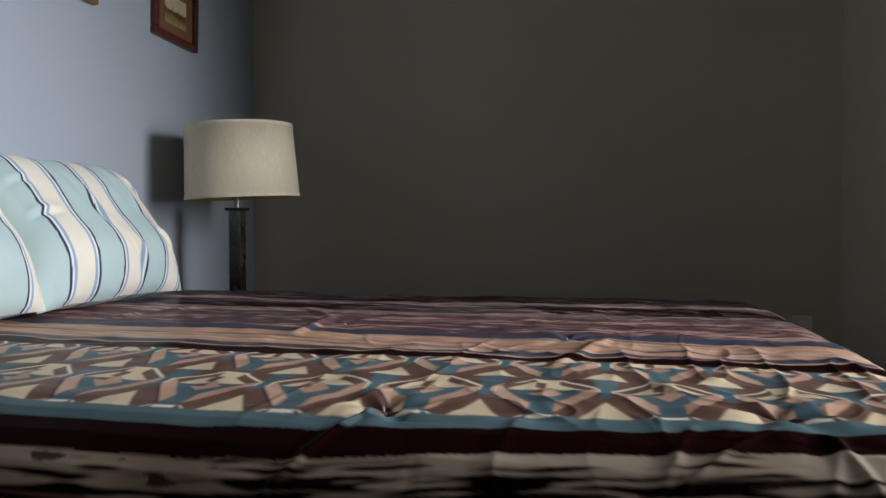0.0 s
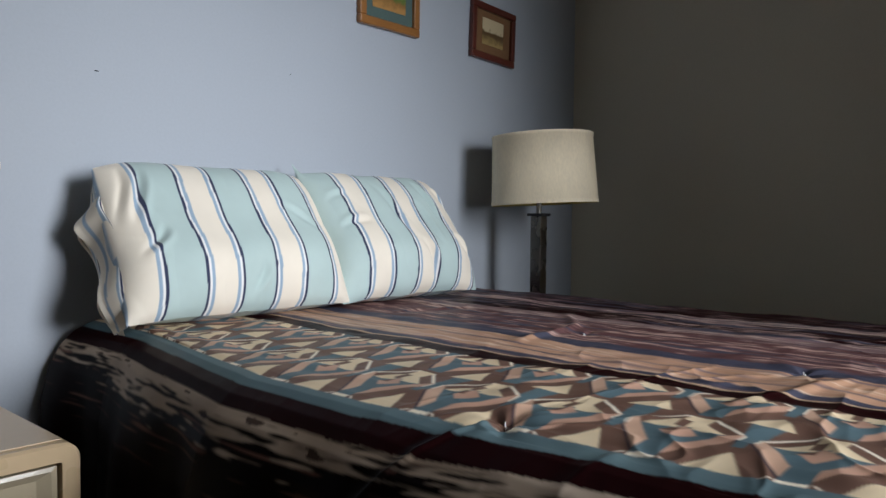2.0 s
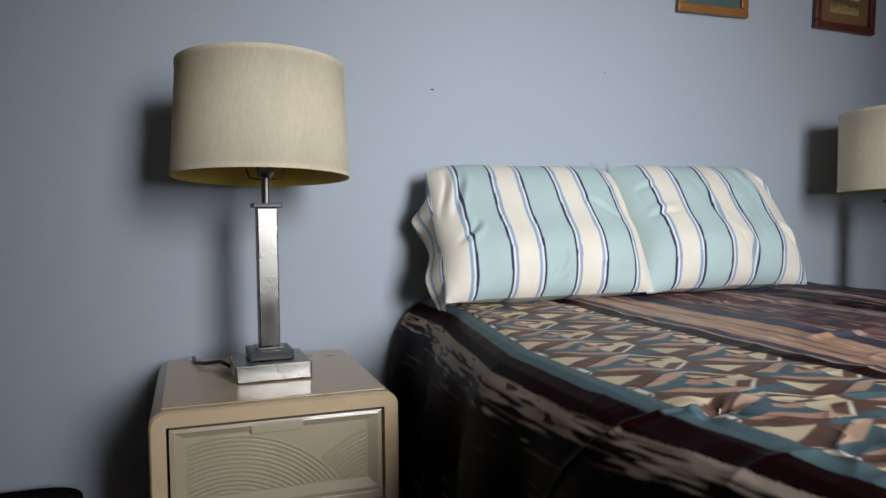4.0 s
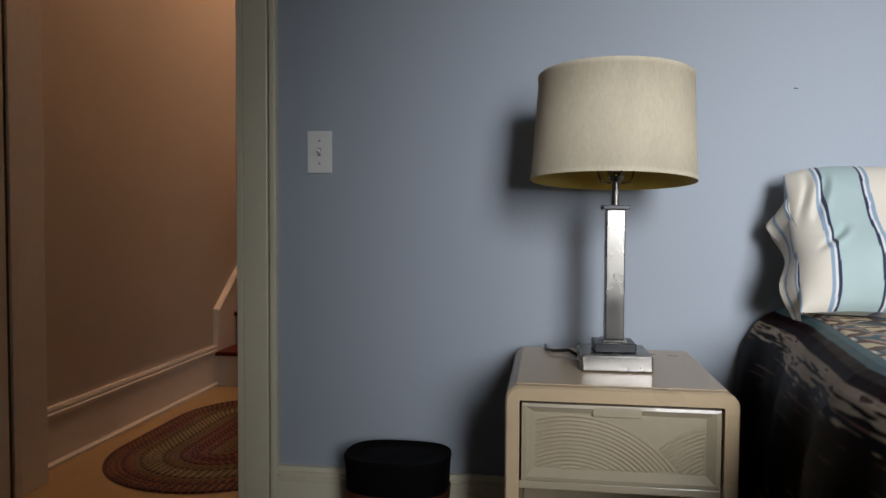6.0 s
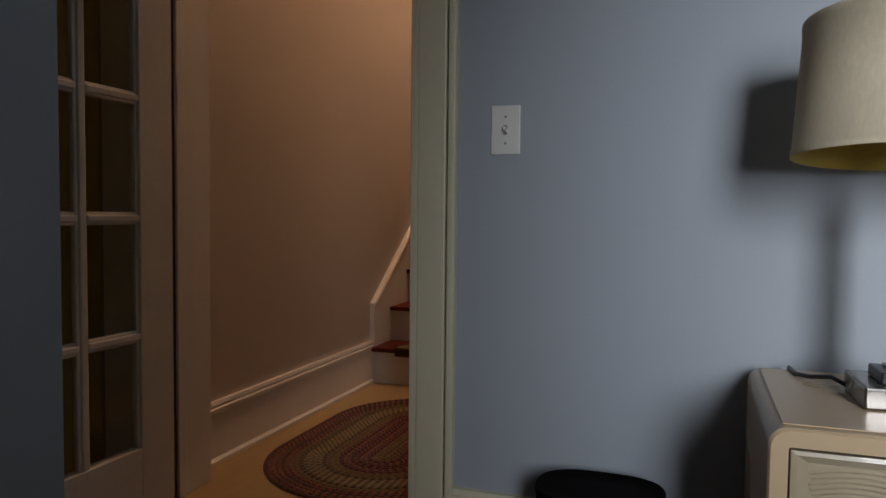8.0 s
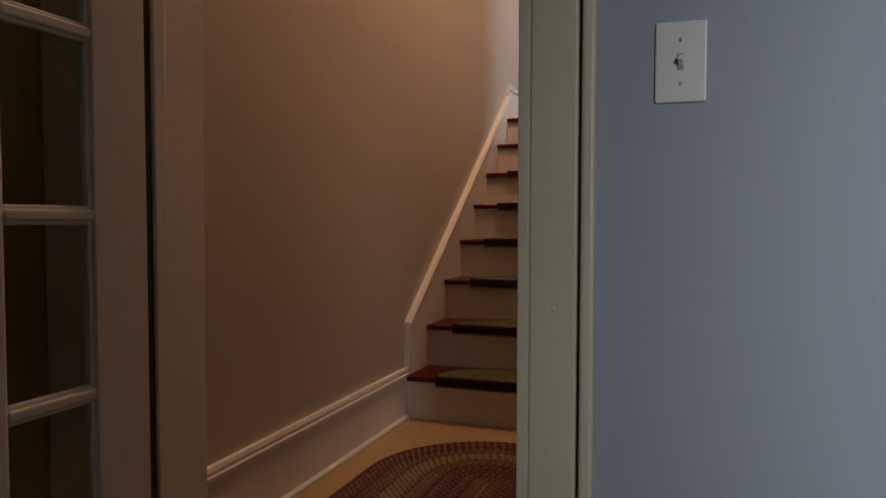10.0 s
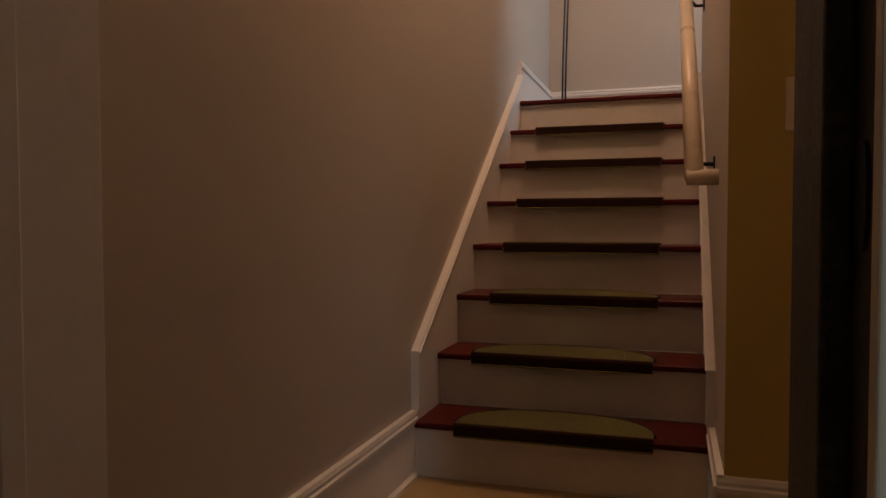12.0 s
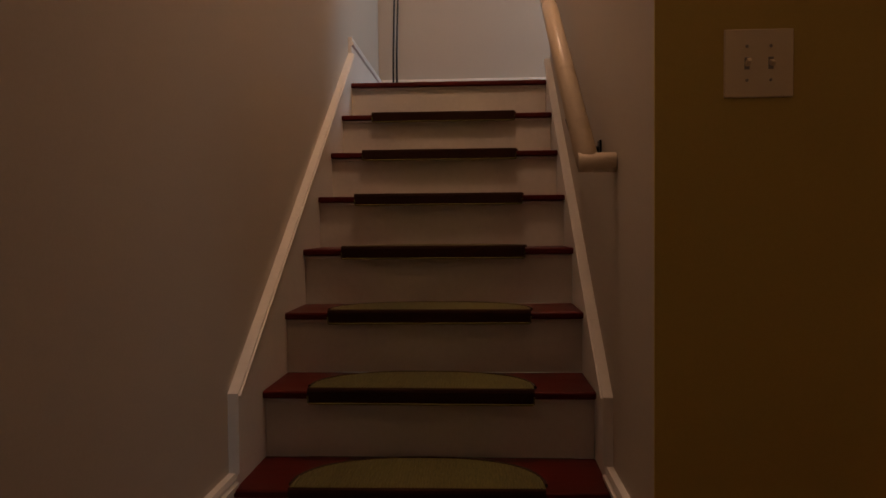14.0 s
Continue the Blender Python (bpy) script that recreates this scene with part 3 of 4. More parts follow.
screws(outlet, 0, (0.0,))
outlet.matrix_world = pose(EAST - 0.0005, -2.225, 0.555, 0, 0, -90)

# ---- pictures ----


def picture(label, w, h, fw, frame_m, mat_m, print_m, iw, ih, place):
    t = thing("framed_picture", label, "picture", "pictures over the bed")
    for x0, x1, z0, z1 in ((-w / 2, w / 2, -h / 2, -h / 2 + fw), (-w / 2, w / 2, h / 2 - fw, h / 2), (-w / 2, -w / 2 + fw, -h / 2 + fw, h / 2 - fw), (w / 2 - fw, w / 2, -h / 2 + fw, h / 2 - fw)):
        part("frame_side", box(x0, x1, -0.020, 0, z0, z1, 0.004, 2), frame_m, t)
    part("mat_board", box(-w / 2 + fw, w / 2 - fw, -0.008, -0.004, -h / 2 + fw, h / 2 - fw), mat_m, t)
    part("print", box(-iw / 2, iw / 2, -0.0095, -0.0081, -ih / 2 + 0.004, ih / 2 + 0.004), print_m, t)
    t.matrix_world = place
    return t


picture("small landscape print in dark red wooden frame", 0.268, 0.212, 0.026, M_MAHOG, M_MATBROWN, M_PRINT_B, 0.130, 0.100, pose(2.812, -0.001, 1.694, 0, 2.2, 0))
picture("garden print with teal mat in oak frame", 0.272, 0.250, 0.028, M_OAK, M_MATGREEN, M_PRINT_A, 0.150, 0.130, pose(2.259, -0.001, 1.727, 0, 0.3, 0))
nail = tube(bmesh.new(), [(1.309, -0.0005, 1.326), (1.318, -0.004, 1.325)], 0.0012, 6)
tagged(finish(nail, "nail", M_DARK), "small bent nail in the grey wall", "nail", "nails in the wall")
nail = tube(bmesh.new(), [(1.868, -0.0005, 1.401), (1.869, -0.004, 1.401)], 0.0012, 6)
tagged(finish(nail, "nail", M_DARK), "small steel nail in the grey wall", "nail", "nails in the wall")

# ---- nightstands and lamps ----


def nightstand():
    W, D, H = 0.477, 0.485, 0.62
    t = thing("nightstand", "cream lacquered nightstand with a carved drawer", "nightstand", "nightstands")
    x0, x1, y0, y1 = -W / 2, W / 2, -D / 2, D / 2
    # waterfall shell: one rounded profile for both sides and top
    R, th = 0.030, 0.030

    def arch(inset):
        pts = [(x0 + inset, 0.0)]
        r = max(R - inset, 0.004)
        for k in range(9):
            a = math.pi - k * math.pi / 16
            pts.append((x0 + inset + r + r * math.cos(a), H - inset - r + r * math.sin(a)))
        for k in range(9):
            a = math.pi / 2 - k * math.pi / 16
            pts.append((x1 - inset - r + r * math.cos(a), H - inset - r + r * math.sin(a)))
        pts.append((x1 - inset, 0.0))
        return pts

    out, inn = arch(0), arch(th)
    bm = bmesh.new()
    rows = []
    for pts, ya, yb in ((out, y0 + 0.006, y1), (inn, y0 + 0.006, y1)):
        rows.append(([bm.verts.new((u, ya, v)) for u, v in pts], [bm.verts.new((u, yb, v)) for u, v in pts]))
    lip = [bm.verts.new((u * 0.985, y0, v - 0.004 if v > 0.1 else v)) for u, v in out]
    lip2 = [bm.verts.new((u, y0, v)) for u, v in inn]
    (oa, ob), (ia, ib) = rows
    n = len(out)
    for k in range(n - 1):
        bm.faces.new((oa[k], oa[k + 1], ob[k + 1], ob[k]))
        bm.faces.new((lip[k], lip[k + 1], oa[k + 1], oa[k]))
        bm.faces.new((lip2[k], lip2[k + 1], lip[k + 1], lip[k]))
        bm.faces.new((ia[k], ia[k + 1], lip2[k + 1], lip2[k]))
        bm.faces.new((ib[k], ib[k + 1], ia[k + 1], ia[k]))
        bm.faces.new((ob[k], ob[k + 1], ib[k + 1], ib[k]))
    part("shell", bm, M_LACQ, t, smooth=False)
    part("top_panel", box(x0 + 0.022, x1 - 0.022, y0 + 0.022, y1 - 0.012, H + 0.0004, H + 0.0026, 0.001), M_LACQ, t)
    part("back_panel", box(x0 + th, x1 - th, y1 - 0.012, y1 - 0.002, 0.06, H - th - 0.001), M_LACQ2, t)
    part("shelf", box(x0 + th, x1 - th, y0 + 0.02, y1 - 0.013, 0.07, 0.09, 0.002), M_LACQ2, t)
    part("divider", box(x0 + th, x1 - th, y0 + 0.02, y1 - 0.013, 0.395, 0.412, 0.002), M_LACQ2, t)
    # drawer
    dx0, dx1, dz0, dz1 = x0 + th + 0.005, x1 - th - 0.004, 0.416, H - th - 0.008
    yf = y0 + 0.012
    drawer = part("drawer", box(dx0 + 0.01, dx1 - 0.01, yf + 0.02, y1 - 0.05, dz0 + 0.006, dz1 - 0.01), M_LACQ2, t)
    px0, px1, pz0, pz1 = dx0 + 0.026, dx1 - 0.028, dz0 + 0.026, dz1 - 0.020
    fr = bmesh.new()
    O = [(dx0, dz0), (dx1, dz0), (dx1, dz1), (dx0, dz1)]
    I = [(px0, pz0), (px1, pz0), (px1, pz1), (px0, pz1)]
    o1 = [fr.verts.new((u, yf + 0.02, v)) for u, v in O]
    o2 = [fr.verts.new((u, yf, v)) for u, v in O]
    mid = [fr.verts.new(((2 * a + u) / 3, yf - 0.002, (2 * b + v) / 3)) for (u, v), (a, b) in zip(I, O)]
    i1 = [fr.verts.new((u, yf + 0.009, v)) for u, v in I]
    for k in range(4):
        j = (k + 1) % 4
        fr.faces.new((o1[k], o1[j], o2[j], o2[k]))
        fr.faces.new((o2[k], o2[j], mid[j], mid[k]))
        fr.faces.new((mid[k], mid[j], i1[j], i1[k]))
    fr.faces.new((o1[3], o1[2], o1[1], o1[0]))
    fr.faces.new(i1)
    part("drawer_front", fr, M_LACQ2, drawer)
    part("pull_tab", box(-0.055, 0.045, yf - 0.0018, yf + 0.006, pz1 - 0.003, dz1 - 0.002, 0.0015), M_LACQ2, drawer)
    # carved arcs: two fans of fine ridges
    def ridge(cx, cz, r, keep):
        pts = []
        for k in range(121):
            a = math.pi * k / 120
            u, v = cx + r * math.cos(a), cz + r * math.sin(a)
            if px0 + 0.002 < u < px1 - 0.002 and pz0 + 0.002 < v < pz1 - 0.002 and keep(u, v):
                pts.append((u, v, math.cos(a), math.sin(a)))
            elif len(pts) > 1:
                break
            else:
                pts = []
        if len(pts) < 2:
            return
        rid = bmesh.new()
        rows = []
        for u, v, c, s in pts:
            rows.append([rid.verts.new((u + dr * c, yf + 0.009 - hh, v + dr * s)) for dr, hh in ((-0.0034, 0), (0, 0.0034), (0.0034, 0))])
        for p, q in zip(rows, rows[1:]):
            rid.faces.new((p[0], p[1], q[1], q[0]))
            rid.faces.new((p[1], p[2], q[2], q[1]))
        part("carved_ridge", rid, M_LACQ2, drawer)

    ca = (px0 + 0.078, pz1 - 0.006 - 0.262)
    cb = (px1 + 0.045, pz1 - 0.016 - 0.20)
    for k in range(28):
        ridge(ca[0], ca[1], 0.262 - k * 0.0085, lambda u, v: True)
    for k in range(20):
        ridge(cb[0], cb[1], 0.20 - k * 0.0085, lambda u, v: math.hypot(u - ca[0], v - ca[1]) > 0.268)
    return t


def table_lamp():
    t = thing("table_lamp", "steel column table lamp with cream linen drum shade", "table lamp", "bedside lamps")
    bs = part("base", box(-0.081, 0.081, -0.081, 0.081, 0.0, 0.039, 0.004, 2), M_STEEL, t)
    part("base_step", box(-0.048, 0.048, -0.048, 0.048, 0.039, 0.060, 0.003), M_BLACK, t, "black enamelled step")
    part("base_socket", box(-0.030, 0.030, -0.030, 0.030, 0.060, 0.066, 0.002), M_STEEL, t)
    part("column", box(-0.022, 0.022, -0.022, 0.022, 0.066, 0.374, 0.0025), M_STEEL, t)
    part("collar", box(-0.031, 0.031, -0.031, 0.031, 0.374, 0.384, 0.0015), M_BLACK, t, "black enamelled collar")
    nk = bmesh.new()
    lathe(nk, [(0.0095, 0.384), (0.0095, 0.440), (0.017, 0.446), (0.019, 0.452), (0.019, 0.505), (0.012, 0.512)], 20, close=True)
    part("neck", nk, M_STEEL, t, smooth=False)
    hp = tube(bmesh.new(), [(0.012, 0, 0.437), (0.034, 0, 0.439), (0.040, 0, 0.455), (0.052, 0, 0.55), (0.03, 0, 0.645), (0, 0, 0.66)], 0.0025, 6)
    tube(hp, [(-0.012, 0, 0.437), (-0.034, 0, 0.439), (-0.040, 0, 0.455), (-0.052, 0, 0.55), (-0.03, 0, 0.645), (0, 0, 0.66)], 0.0025, 6)
    part("harp", hp, M_STEEL, t)
    bulb = bmesh.new()
    lathe(bulb, [(0.012, 0.512), (0.016, 0.53), (0.029, 0.565), (0.030, 0.59), (0.020, 0.615), (0.002, 0.622)], 20, close=True)
    part("bulb", bulb, M_PLATE, t, smooth=True)
    zb, zt, rb, rt = 0.440, 0.687, 0.191, 0.180
    prof = [(rb + 0.0015, zb), (rb + 0.0018, zb + 0.012), (rb, zb + 0.0125), (rt, zt - 0.0125), (rt + 0.0018, zt - 0.012), (rt + 0.0015, zt)]
    sh = lathe(bmesh.new(), prof, 72)
    shade = part("shade", sh, M_LINEN, t, smooth=False)
    for p in shade.data.polygons:
        p.use_smooth = True
    li = lathe(bmesh.new(), [(rb + 0.0015, zb), (rb - 0.0025, zb + 0.001), (rt - 0.0025, zt - 0.001), (rt + 0.0015, zt)], 72)
    part("shade_lining", li, M_LINEN_IN, shade, "yellowed shade lining", smooth=True)
    sp = bmesh.new()
    for k in range(3):
        a = 2 * math.pi * k / 3 + 0.3
        tube(sp, [(0, 0, 0.661), (rt * math.cos(a), rt * math.sin(a), zt - 0.008)], 0.0018, 6)
    part("shade_spider", sp, M_STEEL, shade)
    return t, shade


stand = nightstand()
stand.location = (0.816, -0.2975, 0)
stand2 = copy_thing(stand, pose(2.83, -0.2975, 0))
lamp, shade1 = table_lamp()
shade1.matrix_basis = pose(-0.006, 0, 0.563) @ pose(0, 0, 0, -3.6, 1.2, 0) @ pose(0, 0, -0.563)
lamp.matrix_world = pose(0.8215, -0.297, 0.6228, 0, 0, 1.5)
lamp2 = copy_thing(lamp, pose(2.772, -0.262, 0.6228, 0, 0, 2))
tag = tagged(lamp2, "steel column table lamp with tilted off-white linen drum shade")
for child in lamp2.children:
    if child.name.startswith("shade"):
        child.matrix_basis = pose(0.007, -0.012, 0.54) @ Matrix.Rotation(radians(-2.8), 4, Vector((0.88, 0.475, 0))) @ pose(0, 0, -0.563)
cord = tube(bmesh.new(), [(0.745, -0.235, 0.631), (0.72, -0.20, 0.640), (0.685, -0.17, 0.632), (0.665, -0.13, 0.628), (0.66, -0.06, 0.627), (0.66, -0.030, 0.60), (0.66, -0.028, 0.30)], 0.0045, 8)
tagged(finish(cord, "lamp_cord", M_BLACK, smooth=True), "black lamp cord trailing over the nightstand", "cord")
clear = thing("plug_adapter", "small clear and black plug adapter behind the lamp base", "plug")
part("body", box(0.865, 0.905, -0.215, -0.190, 0.6229, 0.655, 0.004), M_BLACK, clear)

# ---- waste bin ----


def waste_bin():
    t = thing("waste_bin", "black leatherette waste bin with russet band beside the nightstand", "waste bin")
    rx, ry, h = 0.143, 0.105, 0.344

    def ringed(prof, steps=40):
        bm = bmesh.new()
        rings = []
        for s, z in prof:
            ring = []
            for k in range(steps):
                a = 2 * math.pi * k / steps
                c, q = math.cos(a), math.sin(a)
                ring.append(bm.verts.new((rx * s * abs(c) ** 0.72 * (1 if c > 0 else -1), ry * s * abs(q) ** 0.72 * (1 if q > 0 else -1), z)))
            rings.append(ring)
        for p, q in zip(rings, rings[1:]):
            for k in range(steps):
                bm.faces.new((p[k], p[(k + 1) % steps], q[(k + 1) % steps], q[k]))
        bm.faces.new(list(reversed(rings[0])))
        bm.faces.new(rings[-1])
        return bm

    part("body", ringed([(0.84, 0), (0.86, 0.004), (0.985, h - 0.02), (1.0, h - 0.012), (1.0, h - 0.003), (0.985, h), (0.95, h - 0.001), (0.93, h - 0.006), (0.6, h - 0.008)]), M_BIN, t, smooth=True)
    part("band", ringed([(0.955, 0.205), (0.962, 0.205), (0.985, 0.255), (0.978, 0.255)]), M_BINBAND, t, "dull russet band", smooth=True)
    return t


waste_bin().location = (0.270, -0.165, 0)

# ---- bed ----
BX0, BX1, BY0, BY1, BZ = 1.22, 2.56, -1.95, -0.05, 0.745
PI = math.pi


def nz(x, y, z=0.0):
    return noise.noise((x, y, z))


CREAM, TAN, PINK, BROWN = (0.58, 0.465, 0.31), (0.40, 0.27, 0.18), (0.42, 0.25, 0.18), (0.125, 0.070, 0.052)
TEAL, MAROON, INK, MAUVE = (0.076, 0.116, 0.132), (0.012, 0.0025, 0.003), (0.020, 0.018, 0.032), (0.17, 0.105, 0.105)
WHITE = (0.70, 0.62, 0.50)
ORANGE, SLATE = (0.36, 0.205, 0.125), (0.050, 0.050, 0.072)


def blend(a, b, f):
    f = min(1.0, max(0.0, f))
    return tuple(p + (q - p) * f for p, q in zip(a, b))


def motif(s, y):
    """The lattice of wide hexagons, bow shapes and triangles in the broad band."""
    c = ((y + 1.420) / 0.1435 + 0.5) % 1.0 - 0.5
    b = (s - 1.303) / 0.180
    row = int(b // 1)
    b -= row
    h = abs(c)
    far = 0.5 - h
    if row == 0 and b < 0.05:
        if h < 0.10 or abs(h - 0.125 - (0.05 - b) * 1.1) < 0.012:
            return WHITE
    low = 0.05 if h < 0.10 else 0.06 + (h - 0.10) * 1.29
    high = 0.985 if h < 0.12 else 0.97 - (h - 0.12) * 0.82
    if h > 0.45 or b < low or b > high:
        if b < 0.33 and far < 0.20 * (1 - b / 0.33):
            return CREAM
        if b > 0.42 and far < 0.045 + max(0.0, b - 0.5) * 0.16:
            return TEAL
        return BROWN
    if h > 0.432:
        return WHITE if b > 0.56 else INK
    if h > 0.10:
        if b < low + 0.035:
            return INK if c > 0 else BROWN
        if b < low + 0.24:
            return PINK if c < 0 else blend(PINK, CREAM, 0.15)
        if b > high - 0.04:
            return WHITE
        if b > high - 0.18:
            return BROWN
    if h / 0.15 + abs(b - 0.54) / 0.13 < 1:
        return PINK if c < 0.03 or b < 0.54 else BROWN
    if h <= 0.10 and b > 0.66:
        return CREAM if b > 0.82 or c < 0.01 else BROWN
    if 0.05 < h < 0.39 and b > 0.60 + 0.12 * abs(h - 0.2):
        return CREAM
    return TEAL


def streak(s, y, lo, hi, density):
    v = 0.35 + 0.50 * nz(s * 75, y * 3.0) + 0.50 * nz(s * 170, y * 6, 3.1) + 0.35 * nz(s * 14, y * 2.2, 7.7) + 0.55 * nz(s * 125, y * 22, 5.2)
    c = blend(lo, hi, (v - (0.85 - density)) * 5.0)
    return blend(c, SLATE, (nz(s * 60, y * 2.1, 11.0) - 0.18) * 4.0)


def spread_colour(s, y):
    some = [printed_at(s + d, y) for d in (-0.0013, 0.0, 0.0013)]
    return tuple(sum(c[k] for c in some) / 3 * 1.42 for k in range(3))


def printed_at(s, y):
    # the spread lies a little askew, pulled towards the foot
    skew = max(-0.037, min(0.06, 0.10 * (-1.42 - y))) * (1 - 0.6 * max(0.0, min(1.0, (s - 1.3) / 0.3)))
    s = s - skew + 0.003 * nz(y * 4, 1.7) + 0.049
    if s < 0.965:
        # near-black ground crossed by thin wandering brown threads
        q = s + 0.022 * math.sin(y * 5.0) + 0.010 * nz(y * 9, s * 6, 1.4)
        v = 0.75 * nz(q * 46, y * 5.0, 1.0) + 0.55 * nz(q * 120, y * 13, 2.0) + 0.55 * nz(q * 9, y * 2.2, 4.0)
        return blend((0.003, 0.002, 0.002), (0.13, 0.070, 0.050), (v - 0.54) * 9)
    if s < 1.222:
        # cream clouds that break up into fine dark streaks towards the hem
        d = 1.222 - s
        fine = 0.9 * nz(s * 140, y * 6, 1.1) + 0.7 * nz(s * 170, y * 19, 9.1)
        cloud = 0.040 + 0.055 * nz(y * 3.4, 0.3) + 0.022 * nz(y * 9, 5.5)
        p = (cloud - d) / 0.024 + 2.5 * fine
        c = blend((0.004, 0.002, 0.002), blend((0.30, 0.225, 0.165), (0.40, 0.32, 0.25), 0.5 + nz(y * 6, s * 20)), p * 1.3)
        thread = (nz(s * 120, y * 5, 6.6) + 0.5 * nz(s * 200, y * 12, 3.0) - 0.42) * 6 * max(0.0, 1 - d / 0.20)
        c = blend(c, (0.11, 0.055, 0.042), thread) if p < 0.3 else c
        return blend(c, (0.03, 0.015, 0.012), 0.9 if nz(y * 15, s * 95, 2.2) > 0.52 and d < 0.05 else 0)
    if s < 1.268:
        return MAROON
    if s < 1.303:
        return blend(TEAL, (0.10, 0.15, 0.16), 0.5 + 0.5 * nz(s * 30, y * 8))
    if s < 1.623:
        some = [motif(s, y + b) for b in (-0.0015, 0, 0.0015)]
        return tuple(sum(c[k] for c in some) / 3 for k in range(3))
    if s < 1.670:
        return MAROON
    s += 0.03
    if s < 1.708:
        return TAN
    if s < 1.735:
        return streak(s, y, SLATE, MAUVE, 0.30)
    if s < 1.870:
        return blend(streak(s, y, ORANGE, (0.50, 0.37, 0.27), 0.45), PINK, 0.35 + 0.5 * nz(y * 3, 9.1) + 0.5 * nz(s * 130, y * 9, 3.3))
    if s < 1.930:
        return streak(s, y, SLATE, MAUVE, 0.22)
    if s < 2.18:
        return streak(s, y, (0.095, 0.045, 0.045), (0.40, 0.26, 0.22), 0.40)
    if s < 2.25:
        return streak(s, y, MAUVE, (0.40, 0.30, 0.25), 0.38)
    if s < 2.40:
        return streak(s, y, MAROON, (0.30, 0.20, 0.18), 0.33)
    if s < 2.46:
        return streak(s, y, MAUVE, (0.42, 0.31, 0.26), 0.4)
    return streak(s, y, MAROON, MAUVE, 0.35)


SIDE = [(0.0, 1.30, 0.745), (0.06, 1.240, 0.744), (0.10, 1.201, 0.738), (0.14, 1.166, 0.722), (0.18, 1.137, 0.695), (0.23, 1.112, 0.652), (0.31, 1.090, 0.575),
        (0.43, 1.076, 0.455), (0.60, 1.070, 0.285), (0.77, 1.066, 0.115)]


def side_at(d):
    for (a, x0, z0), (b, x1, z1) in zip(SIDE, SIDE[1:]):
        if d <= b:
            f = (d - a) / (b - a)
            return x0 + (x1 - x0) * f, z0 + (z1 - z0) * f
    return SIDE[-1][1:]


TUFTS = [(1.262, -1.245, 1.0), (1.312, -1.675, 1.0), (1.81, -1.427, 0.7), (1.92, -0.96, 0.5)]


def spread_point(s, v):
    """s: across, metres of cloth measured like x on the flat top; v: along, like y on the flat top, past the foot it hangs."""
    if s < 1.30:
        x, z = side_at(1.30 - s)
    elif s > 2.48:
        d = s - 2.48
        x, z = side_at(d)
        x = 2.48 + (1.30 - x)
    else:
        x, z = s, BZ
    y, drop = v, 0.0
    foot = -1.79
    if v < foot:
        d = foot - v
        fx, fz = side_at(min(d, 0.76))
        y, drop = foot - (1.30 - fx), 0.745 - fz
    zz = max(0.045, z - drop)
    top = max(0.0, min(1.0, (z - 0.55) / 0.15)) * max(0.0, 1 - drop * 4)
    flat = 1.0 if s > 1.22 else 0.4
    # loft, wrinkles and tuft dimples
    dz = 0.006 * nz(x * 2.2, y * 2.2, 0.3) + 0.004 * nz(x * 7, y * 7, 1.3) + 0.0028 * nz(x * 22, y * 14, 5.0)
    for tx, ty, k in TUFTS:
        r2 = (x - tx) ** 2 + (y - ty) ** 2
        if r2 < 0.06:
            ang = math.atan2(y - ty, x - tx)
            dz += k * (-0.009 * math.exp(-r2 / 0.0005) + 0.0032 * math.exp(-r2 / 0.008) * math.sin(ang * 5 + tx * 9))
    # pull lines from the tufts over the near edge
    pull = 0.0
    for ty, sl, k, reach in ((-1.25, 0.62, 1.0, 0.40), (-1.70, -0.25, 0.8, 0.35), (-1.58, 0.35, 0.5, 0.30), (-1.78, -0.4, 0.7, 0.3), (-1.66, 0.9, 0.6, 0.3), (-1.40, 0.15, 0.35, 0.3), (-1.72, 0.3, 0.6, 0.3)):
        if s < 1.255:
            line = (y - ty) - sl * (1.255 - s) + 0.006 * nz(s * 12, ty * 9)
            d = 1.255 - s
            pull += k * 0.0058 * math.exp(-(line / 0.006) ** 2) * min(1, d / 0.02) * max(0.0, 1 - d / reach)
            pull -= k * 0.003 * math.exp(-((line - 0.022) / 0.012) ** 2) * min(1, d / 0.02) * max(0.0, 1 - d / reach)
    # long folds across the far half
    for x0, y0, x1, y1, k in ((1.74, -0.93, 1.99, -0.90, 1.0), (1.97, -0.91, 2.14, -0.78, 0.7), (1.54, -1.42, 1.80, -1.50, 0.8), (1.90, -0.42, 2.10, -0.50, 0.7), (2.15, -1.30, 2.30, -1.62, 0.5)):
        ux, uy = x1 - x0, y1 - y0
        ll = math.hypot(ux, uy)
        f = ((x - x0) * ux + (y - y0) * uy) / ll / ll
        if -0.15 < f < 1.15:
            off = ((x - x0) * uy - (y - y0) * ux) / ll
            dz += k * 0.008 * math.exp(-(off / 0.013) ** 2) * max(0.0, min(1.0, (f + 0.15) / 0.3, (1.15 - f) / 0.3))
    # crumpled satin, strongest towards the foot
    amp = max(0.12, min(1.0, (-0.75 - y) / 0.6)) * (1.0 if x < 1.75 else 0.45)
    q = 1 - abs(nz(x * 5 + 2.2 * nz(x * 3, y * 3, 6.0), y * 11, 2.2)) * 1.7
    dz += 0.0034 * amp * max(0.0, q) ** 6
    q = 1 - abs(nz(x * 9 + y * 5, y * 17 - x * 6, 4.7)) * 1.7
    dz += 0.0018 * amp * max(0.0, q) ** 3
